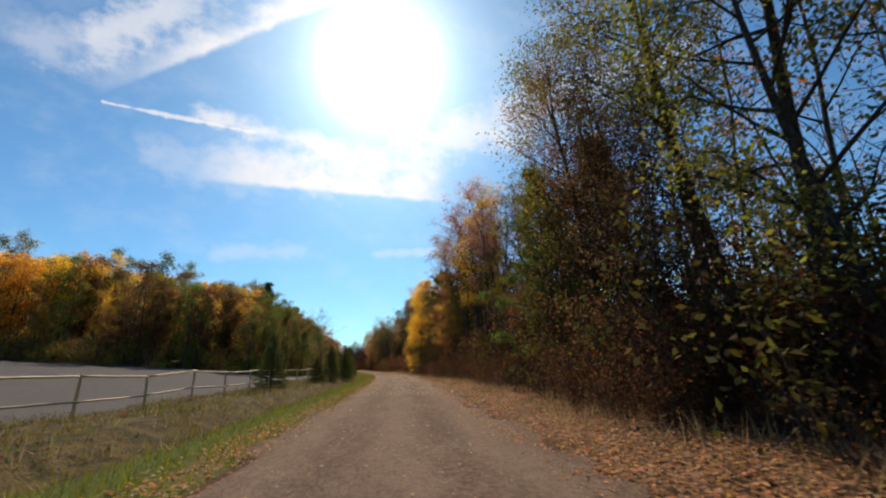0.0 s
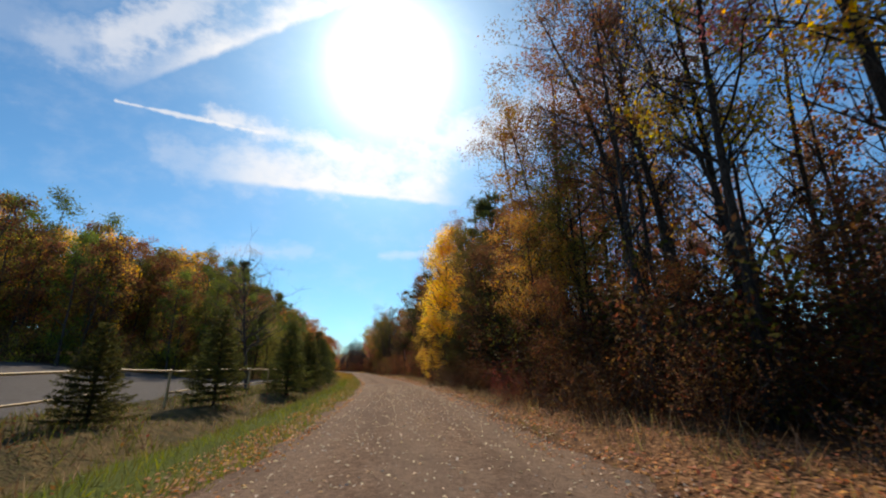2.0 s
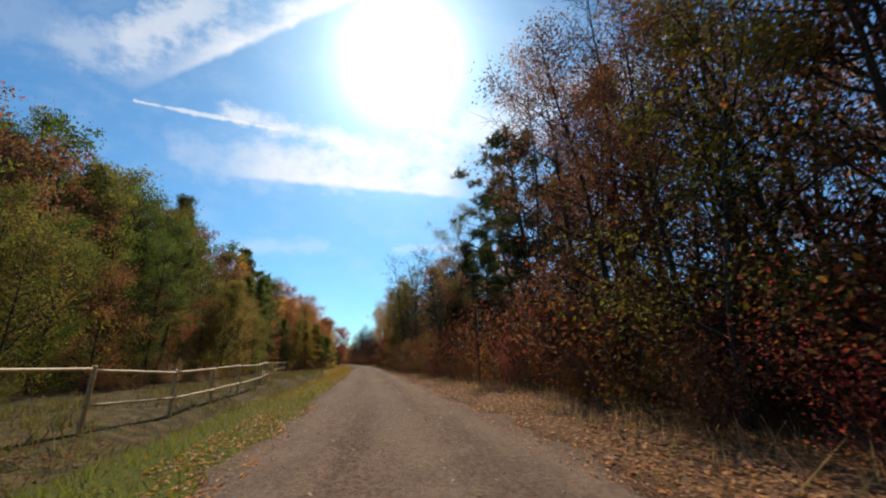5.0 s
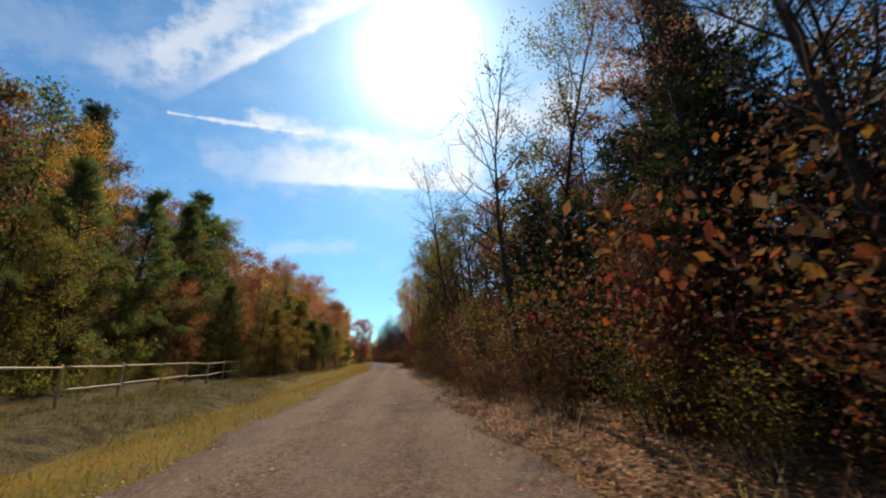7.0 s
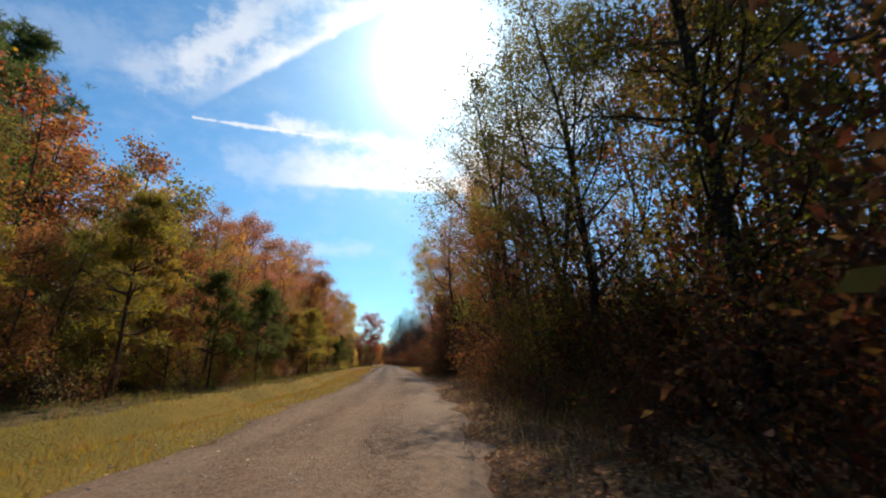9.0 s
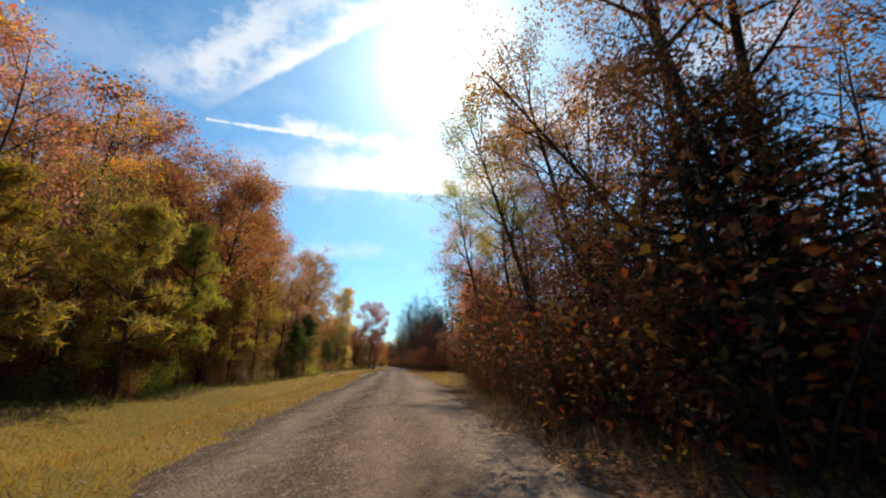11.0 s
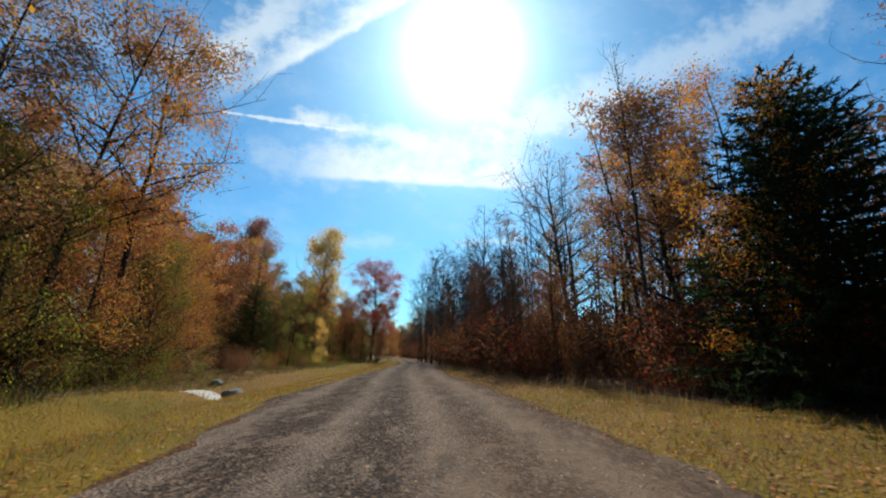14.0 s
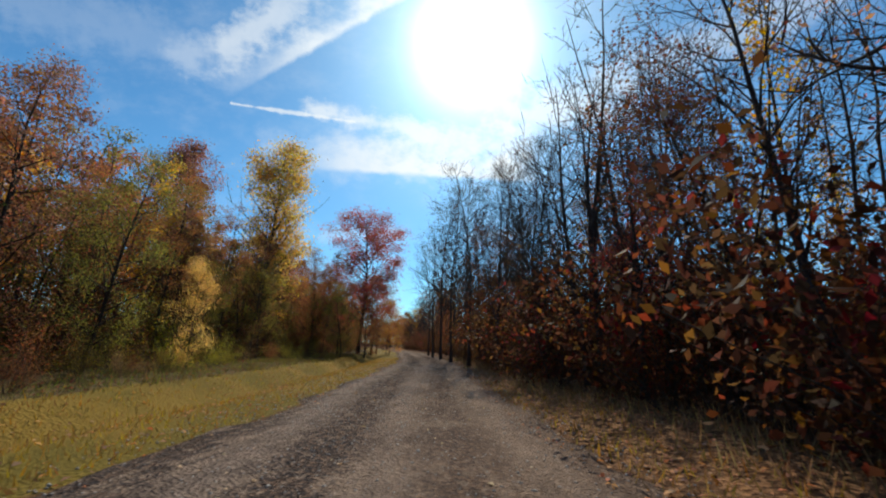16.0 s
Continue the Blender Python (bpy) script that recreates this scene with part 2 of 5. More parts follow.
def soil():
    m, n = material("verge, meadow and forest floor")
    co = n.add("ShaderNodeTexCoord").outputs["Object"]
    get = lambda name: n.add("ShaderNodeAttribute", attribute_name=name).outputs["Fac"]
    big, mid, fine = n.noise(co, 0.35, 4.0), n.noise(co, 2.3, 5.0, 0.65), n.noise(co, 24.0, 5.0, 0.7)
    edge = n.math("MULTIPLY", n.math("SUBTRACT", mid, 0.5), 0.9)
    leaf = n.add("ShaderNodeTexVoronoi")
    n.put(leaf, "Vector", co)
    n.put(leaf, "Scale", 17.0)
    bits = n.add("ShaderNodeSeparateColor")
    n.put(bits, 0, leaf.outputs["Color"])
    floor = n.mix(n.step(fine, 0.3, 0.7), rgb(0.047, 0.025, 0.013), rgb(0.145, 0.070, 0.033))
    floor = n.mix(n.math("MULTIPLY", bits.outputs[0], 0.6), floor, rgb(0.13, 0.06, 0.026))
    grass = n.mix(n.step(fine, 0.25, 0.75), rgb(0.085, 0.070, 0.014), rgb(0.24, 0.165, 0.028))
    lush = n.mix(n.step(fine, 0.25, 0.75), rgb(0.045, 0.062, 0.010), rgb(0.135, 0.15, 0.022))
    grass = n.mix(n.step(big, 0.4, 0.65, 0.0, 0.75), grass, rgb(0.27, 0.165, 0.03))
    grass = n.mix(get("dry"), lush, grass)
    weeds = n.mix(n.step(mid, 0.35, 0.65), rgb(0.050, 0.034, 0.015), rgb(0.175, 0.108, 0.045))
    weeds = n.mix(n.step(fine, 0.42, 0.70, 0.0, 0.75), weeds, rgb(0.092, 0.094, 0.024))
    field = n.mix(n.step(fine, 0.3, 0.7), rgb(0.095, 0.082, 0.073), rgb(0.165, 0.145, 0.13))
    field = n.mix(n.step(mid, 0.45, 0.7, 0.0, 0.4), field, rgb(0.10, 0.08, 0.06))
    litter = n.mix(bits.outputs[0], rgb(0.17, 0.080, 0.035), rgb(0.36, 0.185, 0.085))
    sel = lambda name, lo=0.35, hi=0.65: n.step(n.math("ADD", get(name), edge), lo, hi)
    c = n.mix(sel("weed"), floor, weeds)
    c = n.mix(sel("field"), c, field)
    c = n.mix(sel("grass"), c, grass)
    c = n.mix(n.math("MULTIPLY", sel("litter", 0.35, 1.0), n.step(bits.outputs[1], 0.2, 0.7)), c, litter)
    finish(n, c, 0.95, n.math("ADD", n.math("MULTIPLY", fine, 0.6), leaf.outputs["Distance"]), 0.8, 0.05, 0.1)
    return m


def stone_material(name, a, b):
    m, n = material(name)
    co = n.add("ShaderNodeTexCoord").outputs["Object"]
    f = n.noise(co, 18.0, 6.0, 0.65)
    r = n.add("ShaderNodeNewGeometry").outputs["Random Per Island"]
    c = n.mix(n.step(f, 0.3, 0.7), rgb(*a), rgb(*b))
    c = n.mix(n.math("MULTIPLY", r, 0.6), c, rgb(0.42, 0.39, 0.35))
    finish(n, c, 0.85, f, 0.5, 0.01, 0.25)
    return m


M_FENCE, M_GRAVEL, M_SOIL = fence_wood(), gravel(), soil()
M_STONE = stone_material("loose stones", (0.22, 0.20, 0.18), (0.46, 0.43, 0.39))
M_ROCK = stone_material("dark field rock", (0.03, 0.028, 0.026), (0.09, 0.08, 0.07))
M_SAND = stone_material("pale sand", (0.42, 0.39, 0.35), (0.62, 0.58, 0.52))

# ======================= lie of the land =======================
ROAD_Y = np.array([-400, -80, 0, 25, 45, 60, 76, 90, 104, 120, 145, 166, 185, 204, 225, 260, 320, 420, 900.0])
ROAD_X = np.array([0.6, 0.5, 0.4, 0.35, -0.45, -1.9, -3.7, -5.3, -6.9, -8.9, -12.0, -15.6, -19.7, -24.4, -29.2, -37.4, -58, -120, -420.0])


def bend(y):
    """The road's slow sway about its chart line, shared by all that stands beside it."""
    return np.interp(y, [-50, 20, 45, 60, 77, 92, 105, 120, 143, 155, 168, 180, 190, 200, 210, 220, 230, 250, 300, 420],
                     [1.0, 0.75, 0.85, 1.1, 0.7, 0.3, 0.05, -0.5, -0.6, -1.3, -1.2, -1.1, -0.5, -0.3, 0.2, 1.2, 1.8, 1.5, 1.0, 0.0])


_yy = np.arange(-400.0, 900.5, 0.5)
_xx = np.interp(_yy, ROAD_Y, ROAD_X) + bend(_yy)
_k = np.hanning(31)
_xx = np.convolve(np.pad(_xx, 15, mode="edge"), _k / _k.sum(), mode="valid")


def road_x(y):
    return np.interp(y, _yy, _xx)


def smooth(v, lo, hi):
    k = np.clip((np.asarray(v, float) - lo) / (hi - lo), 0, 1)
    return k * k * (3 - 2 * k)


def ripple(x, y):
    return (np.sin(x * 0.83 + 1.3) * np.sin(y * 0.71 + 0.4) + 0.6 * np.sin(x * 1.9 + y * 0.6) * np.sin(y * 1.7 - x * 0.4)) * 0.5


def half_width(y):
    """Half the road's width, to its left and right edge."""
    y = np.asarray(y, float)
    left = 2.25 + 0.55 * smooth(y, 140, 165) - 0.7 * smooth(y, 200, 210) + 1.2 * np.exp(-((y - 190) / 8.0) ** 2)
    right = 2.25 + 0.55 * smooth(y, 140, 165) - 0.6 * smooth(y, 185, 208)
    return left, right


def beyond_field(x, y):
    """How far a place lies inside the wood beyond the open field."""
    return np.maximum((y - (76 + (x + 14) * 0.36)) * 0.94, -x - 96)


def land(x, y):
    x, y = np.asarray(x, float), np.asarray(y, float)
    u = x - road_x(y)
    left, right = half_width(y)
    z = -0.10 * smooth(-u, left - 0.3, left + 1.0) - 0.22 * smooth(-u, left + 1.2, left + 2.6) + 0.38 * smooth(-u, left + 2.6, left + 3.8)
    z = z + (0.080 - 0.046 * smooth(y, 90, 130)) * np.minimum(np.maximum(-u - 10, 0), 60) * smooth(-u, 10, 28)
    hill = np.maximum(beyond_field(x, y), 0)
    z = z + 0.115 * np.minimum(hill, 90) * smooth(-u, 9, 26) * (1 - smooth(y + 0.25 * u, 105, 145))
    z = z + 0.10 * smooth(u, right + 0.2, right + 1.6) + 0.15 * smooth(u, right + 3.0, right + 7.0)
    z = z + ripple(x, y) * 0.10 * smooth(np.abs(u), 3.2, 6.0) * (1 + 2 * smooth(np.abs(u), 12, 40))
    z = z - 0.30 * np.exp(-((y - 194.5) / 3.4) ** 2 - ((u + 8.2) / 2.8) ** 2)
    return z - 0.05 * (1 - smooth(np.abs(u), 1.9, 2.5))


def quick_mesh(name, co, faces, mat, smooth_shade=False):
    """A mesh from arrays of places and of equal-sized faces."""
    me = bpy.data.meshes.new(name)
    co, faces = np.asarray(co, np.float32), np.asarray(faces, np.int32)
    n, k = faces.shape
    me.vertices.add(len(co))
    me.vertices.foreach_set("co", co.ravel())
    me.loops.add(n * k)
    me.loops.foreach_set("vertex_index", faces.ravel())
    me.polygons.add(n)
    me.polygons.foreach_set("loop_start", np.arange(0, n * k, k, dtype=np.int32))
    if smooth_shade:
        me.polygons.foreach_set("use_smooth", np.ones(n, bool))
    me.update(calc_edges=True)
    me.materials.append(mat)
    return me


def layer(me, name, values):
    me.attributes.new(name, "FLOAT", "POINT").data.foreach_set("value", np.asarray(values, np.float32))


def grid_faces(rows, cols):
    i = (np.arange(rows - 1)[:, None] * cols + np.arange(cols - 1)[None, :]).ravel()
    return np.stack([i, i + 1, i + cols + 1, i + cols], 1)


def build_ground():
    us = np.concatenate([[-2500, -1200, -600, -350, -220], np.arange(-160, -24, 4.0), np.arange(-24, -9, 1.0),
                         np.arange(-9, 9, 0.35), np.arange(9, 24, 1.0), np.arange(24, 80, 4.0), [100, 150, 250, 450, 900, 2500]])
    ys = np.concatenate([[-2500, -1000, -400, -150, -80], np.arange(-40, 0, 4.0), np.arange(0, 260, 0.8), np.arange(260, 420, 4.0), [460, 560, 700, 1000, 1600, 3000]])
    Y, U = np.meshgrid(ys, us, indexing="ij")
    X = U + road_x(Y)
    left, right = half_width(Y)
    Z = land(X, Y)
    me = quick_mesh("ground", np.stack([X, Y, Z], -1).reshape(-1, 3), grid_faces(len(ys), len(us)), M_SOIL, True)
    wood = smooth(beyond_field(X, Y), -3, 4)
    strip = 2.0 + 0.3 * smooth(Y, 70, 100) + 1.5 * smooth(Y, 108, 128) + 0.6 * ripple(X * 0.4, Y * 0.4)
    g_left = smooth(-U, left - 0.4, left) * (1 - smooth(-U, left + strip, left + strip + 0.8))
    bay = np.exp(-((Y - 182) / 13.0) ** 4)
    g_right = smooth(U, right - 0.2, right + 0.2) * bay * (1 - smooth(U, right + 3.8, right + 5.4))
    layer(me, "grass", np.maximum(g_left, g_right).ravel())
    layer(me, "dry", smooth(Y, 62, 100).ravel())
    layer(me, "weed", (smooth(-U, left + strip, left + strip + 0.8) * (1 - smooth(-U, 9.5, 14) * (1 - smooth(Y, 100, 130)))).ravel())
    layer(me, "field", (smooth(-U, 8.5, 10.5) * (1 - wood) * (1 - smooth(Y, 88, 112))).ravel())
    l_right = smooth(U, right - 0.5, right + 0.4) * (1 - smooth(U, right + 2.2, right + 5)) * (1 - 0.35 * bay)
    l_clear = 0.9 * smooth(-U, left + 1.6, left + 2.6) * (1 - smooth(-U, left + 7, left + 9)) * np.exp(-((Y - 197) / 8.0) ** 4)
    l_left = 1.0 * smooth(-U, left - 0.4, left) * (1 - smooth(-U, left + 0.5, left + 1.0)) * (1 - smooth(Y, 55, 80))
    layer(me, "litter", np.maximum(np.maximum(l_right, l_left), l_clear).ravel())
    return tagged(new("ground", me), "grassy verge, pale field and leaf-covered forest floor", "ground", kind="structure")


def build_road():
    ys = np.concatenate([np.arange(-120, 0, 4.0), np.arange(0, 260, 0.6), np.arange(260, 520, 4.0)])
    s = np.linspace(-1, 1, 23)
    Y, S = np.meshgrid(ys, s, indexing="ij")
    left, right = half_width(Y)
    jag = 0.12 * np.sin(Y * 1.7) + 0.10 * np.sin(Y * 3.9 + 2) + 0.14 * np.sin(Y * 0.63 + 1) + np.random.default_rng(61).normal(size=len(ys))[:, None] * 0.07
    jag2 = 0.14 * np.sin(Y * 1.9 + 4) + 0.10 * np.sin(Y * 4.3) + 0.16 * np.sin(Y * 0.57 + 3) + np.random.default_rng(62).normal(size=len(ys))[:, None] * 0.09
    U = np.where(S < 0, S * (left + jag), S * (right + jag2))
    X = U + road_x(Y)
    Z = 0.035 * (1 - S ** 2) + 0.006 - 0.05 * smooth(np.abs(S), 0.9, 1.0) + ripple(X * 3, Y * 0.5) * 0.008
    Z = np.maximum(Z, land(X, Y) + 0.006 * (np.abs(S) < 0.99)) - 0.03 * (np.abs(S) >= 0.99)
    me = quick_mesh("road", np.stack([X, Y, Z], -1).reshape(-1, 3), grid_faces(len(ys), len(s)), M_GRAVEL, True)
    layer(me, "across", U.ravel())
    layer(me, "coarse", (smooth(Y, 125, 165) * (0.35 + 0.65 * smooth(-U, -1.0, 1.4)) + 0.2 * smooth(Y, 170, 190)).ravel())
    layer(me, "sandy", (smooth(Y, 110, 135) * (1 - smooth(Y, 168, 182)) * smooth(U + 0.4 * ripple(X, Y * 0.4), 0.3, 1.7)).ravel())
    return tagged(new("road", me), "grey-brown packed gravel road with pale wheel tracks", "road", kind="structure")


build_ground()
build_road()

# ======================= plants: shapes =======================


class Tubes:
    """Tapered limbs gathered into one mesh."""

    def __init__(self):
        self.co, self.fa, self.n = [], [], 0

    def add(self, pts, radii, sides):
        pts, radii = np.asarray(pts, float), np.asarray(radii, float)
        d = np.gradient(pts, axis=0)
        d /= np.linalg.norm(d, axis=1, keepdims=True) + 1e-9
        ref = np.where(np.abs(d[:, 2:3]) > 0.9, [[1.0, 0, 0]], [[0, 0, 1.0]])
        a = np.cross(d, ref)
        a /= np.linalg.norm(a, axis=1, keepdims=True) + 1e-9
        b = np.cross(d, a)
        t = np.arange(sides) * 2 * np.pi / sides
        ring = pts[:, None] + radii[:, None, None] * (np.cos(t)[None, :, None] * a[:, None] + np.sin(t)[None, :, None] * b[:, None])
        self.co.append(ring.reshape(-1, 3))
        k = len(pts)
        i = np.arange(k - 1)[:, None] * sides + np.arange(sides)[None, :]
        j = np.arange(k - 1)[:, None] * sides + (np.arange(sides)[None, :] + 1) % sides
        self.fa.append(np.stack([i, j, j + sides, i + sides], -1).reshape(-1, 4) + self.n)
        self.n += k * sides

    def mesh(self, name, mat):
        return quick_mesh(name, np.concatenate(self.co), np.concatenate(self.fa), mat, True)


def unit(v):
    return v / (np.linalg.norm(v, axis=-1, keepdims=True) + 1e-9)


def leaf_mesh(name, places, size, mat, rng, droop=0.3, slim=0.55):
    """Small folded leaves at the given places."""
    n = len(places)
    s = size * rng.uniform(0.6, 1.2, (n, 1))
    d = unit(rng.normal(size=(n, 3)) + [0, 0, -droop])
    side = unit(np.cross(d, rng.normal(size=(n, 3))))
    up = np.cross(d, side)
    a = places
    tip = places + d * s
    l = places + d * s * 0.5 + side * s * slim * 0.5 + up * s * 0.12
    r = places + d * s * 0.5 - side * s * slim * 0.5 + up * s * 0.12
    co = np.stack([a, l, tip, r], 1).reshape(-1, 3)
    f = np.arange(n)[:, None] * 4 + np.arange(4)[None, :]
    return quick_mesh(name, co, f, mat)


def blade_mesh(name, roots, tips, width, mat, rng):
    """Thin blades or needles: a triangle each."""
    n = len(roots)
    d = unit(tips - roots)
    side = unit(np.cross(d, rng.normal(size=(n, 3)))) * width
    co = np.stack([roots - side, roots + side, tips], 1).reshape(-1, 3)
    return quick_mesh(name, co, np.arange(n * 3).reshape(-1, 3), mat)


def limb(start, direction, length, bend, rng, steps=4, wobble=0.12):
    pts = [np.array(start, float)]
    d = np.array(direction, float)
    for _ in range(steps):
        d = unit(d + np.array([0, 0, bend / steps]) + rng.normal(size=3) * wobble)
        pts.append(pts[-1] + d * length / steps)
    return np.array(pts)


def broadleaf(seed, height, radius, base=0.3, spread=2.6, branches=20, leaves=2400, leaf=0.16, twigs=3, fine=0,
              rise=0.7, lean=0.0, stems=1, fill=0.27, round_top=1.0, clump=15):
    """A broad-leaved tree: tapered stems, limbs, twigs, and the leaves that still hang on them."""
    rng = np.random.default_rng(seed)
    wood, spots = Tubes(), []
    for s in range(stems):
        az0 = rng.uniform(0, 6.28)
        tilt = (0.0 if stems == 1 else 0.06) + 0.03
        d0 = unit(np.array([math.cos(az0) * tilt - lean, math.sin(az0) * tilt, 1.0]))
        h = height * (1.0 if s == 0 else rng.uniform(0.75, 0.97))
        foot = np.array([math.cos(az0), math.sin(az0), 0]) * (0.0 if stems == 1 else radius * 1.1)
        k = 9
        pts = [foot + [0, 0, -0.35]]
        d = d0.copy()
        for i in range(k):
            d = unit(d + rng.normal(size=3) * [0.045, 0.045, 0] + [-lean * 0.03, 0, 0.02])
            pts.append(pts[-1] + d * (h + 0.35) / k)
        pts = np.array(pts)
        f = np.linspace(0, 1, k + 1)
        rad = radius * (1 - 0.88 * f ** 0.85)
        rad[0] *= 1.45
        wood.add(pts, rad, 7)
        nb = branches // stems
        for i in range(nb):
            hf = base + (0.985 - base) * (i + rng.uniform(0.1, 0.9)) / nb
            p = np.array([np.interp(hf, f, pts[:, c]) for c in range(3)])
            r = float(np.interp(hf, f, rad))
            prof = math.sin(math.pi * min(0.97, 0.20 + 0.78 * ((hf - base) / (1 - base)) ** round_top)) ** 0.7
            L = spread * prof * rng.uniform(0.6, 1.15) + 0.3
            az = i * 2.4 + rng.uniform(-0.6, 0.6)
            up = rise * rng.uniform(0.6, 1.3) + 0.5 * max(hf - 0.75, 0)
            d = unit(np.array([math.cos(az), math.sin(az), up]))
            br = limb(p, d, L, 0.35, rng)
            r0 = min(r * 0.6, 0.018 + 0.022 * L)
            wood.add(br, np.linspace(r0, 0.008, len(br)), 4)
            spots.append(br[2:])
            for j in range(twigs):
                q = br[1 + (j % 3)] * 0.5 + br[min(4, 2 + (j % 3))] * 0.5
                td = unit(d + rng.normal(size=3) * 0.75)
                tw = limb(q, td, L * rng.uniform(0.3, 0.55), 0.25, rng, 3, 0.2)
                wood.add(tw, np.linspace(r0 * 0.45, 0.005, len(tw)), 3)
                spots.append(tw[1:])
                for _ in range(fine):
                    q2 = tw[rng.integers(1, 4)]
                    t2 = limb(q2, unit(td + rng.normal(size=3) * 0.8), L * rng.uniform(0.18, 0.36), 0.2, rng, 1, 0.2)
                    wood.add(t2, np.linspace(0.009, 0.004, len(t2)), 3)
                    spots.append(t2[1:])
    spots = np.concatenate(spots)
    heart = spots[rng.integers(0, len(spots), max(12, leaves // clump))]
    pick = heart[rng.integers(0, len(heart), leaves)] + rng.normal(size=(leaves, 3)) * fill * [1, 1, 0.75]
    pick[:, 2] = np.maximum(pick[:, 2], 0.1)
    return wood, leaf_mesh("crown", pick, leaf, M_LEAF, rng)


def pine(seed, height, radius, base=0.45, spread=2.4, whorls=11, tufts=520, taper=0.75, needle=0.015, clump=4):
    """A pine: straight stem, tiered limbs, tufts of long needles towards their ends."""
    rng = np.random.default_rng(seed)
    wood, ends = Tubes(), []
    k = 9
    f = np.linspace(0, 1, k + 1)
    pts = np.stack([np.cumsum(rng.normal(size=k + 1) * 0.05 * height / 12), np.cumsum(rng.normal(size=k + 1) * 0.05 * height / 12), -0.3 + (height + 0.3) * f], 1)
    rad = radius * (1 - 0.9 * f)
    rad[0] *= 1.3
    wood.add(pts, rad, 8)
    for i in range(whorls):
        hf = base + (0.99 - base) * (i + 0.3) / whorls
        for j in range(rng.integers(3, 6)):
            p = np.array([np.interp(hf + rng.uniform(-0.02, 0.02), f, pts[:, c]) for c in range(3)])
            x = (hf - base) / (1 - base)
            L = spread * (0.55 + 0.6 * math.sin(math.pi * min(1, 0.15 + x * 0.95))) * rng.uniform(0.55, 1.1) * (1.05 - taper * x)
            az = j * 1.5 + i * 0.9 + rng.uniform(-0.4, 0.4)
            d = unit(np.array([math.cos(az), math.sin(az), 0.05 + 0.5 * x]))
            br = limb(p, d, L, 0.4, rng, 4, 0.12)
            wood.add(br, np.linspace(0.016 + 0.016 * L, 0.008, 5), 4)
            ends.append(br[2:])
            for _ in range(3):
                q = br[rng.integers(1, 4)]
                tw = limb(q, unit(d + rng.normal(size=3) * 0.6), L * 0.4, 0.35, rng, 2, 0.15)
                wood.add(tw, np.linspace(0.012, 0.006, 3), 3)
                ends.append(tw[1:])
    ends = np.concatenate(ends)
    heart = ends[rng.integers(0, len(ends), max(20, tufts // clump))]
    c = heart[rng.integers(0, len(heart), tufts)] + rng.normal(size=(tufts, 3)) * [0.2, 0.2, 0.11]
    m = 13
    roots = np.repeat(c, m, 0) + rng.normal(size=(tufts * m, 3)) * 0.05
    tips = roots + unit(rng.normal(size=(tufts * m, 3)) + [0, 0, 0.5]) * rng.uniform(0.16, 0.30, (tufts * m, 1))
    return wood, blade_mesh("crown", roots, tips, needle, M_NEEDLE, rng)


def spruce(seed, height, radius, spread=1.2, tiers=14, needles=6500, base=0.06, droop=0.25, width=0.010, power=0.85):
    """A spruce or cedar: drooping tiers that narrow to a spire, combed with short needles."""
    rng = np.random.default_rng(seed)
    wood = Tubes()
    wood.add([[0, 0, -0.25], [0, 0, height * 0.4], [0.02, 0, height * 0.75], [0, 0, height]], [radius * 1.25, radius * 0.8, radius * 0.35, 0.008], 7)
    segs = []
    for i in range(tiers):
        hf = base + (0.97 - base) * (i / tiers) ** 0.95
        m = 7 if hf < 0.75 else 5
        for j in range(m):
            L = spread * (1 - hf) ** power * rng.uniform(0.7, 1.12) + 0.08
            az = j * 6.283 / m + i * 0.7 + rng.uniform(-0.25, 0.25)
            d = unit(np.array([math.cos(az), math.sin(az), 0.15 - droop * (1 - hf)]))
            br = limb([0, 0, hf * height], d, L, 0.25, rng, 3, 0.06)
            wood.add(br, np.linspace(0.006 + 0.010 * L, 0.004, 4), 3)
            segs += [(br[q], br[q + 1], L) for q in range(3)]
            for sgn in (-1, 1):
                td = unit(d + sgn * 0.8 * np.array([-d[1], d[0], 0]) + [0, 0, -0.1])
                q = br[1]
                segs.append((q, q + td * L * 0.42, L * 0.6))
                q = br[2]
                segs.append((q, q + td * L * 0.28, L * 0.4))
    a, b, wt = np.array([s[0] for s in segs]), np.array([s[1] for s in segs]), np.array([s[2] for s in segs])
    i = rng.choice(len(segs), needles, p=wt / wt.sum())
    t = rng.uniform(0, 1, (needles, 1))
    roots = a[i] * (1 - t) + b[i] * t
    tips = roots + unit(unit(b[i] - a[i]) * 0.7 + rng.normal(size=(needles, 3)) * 0.6) * rng.uniform(0.07, 0.16, (needles, 1)) * (0.8 + height * 0.07)
    return wood, blade_mesh("crown", roots, tips, width, M_NEEDLE, rng)


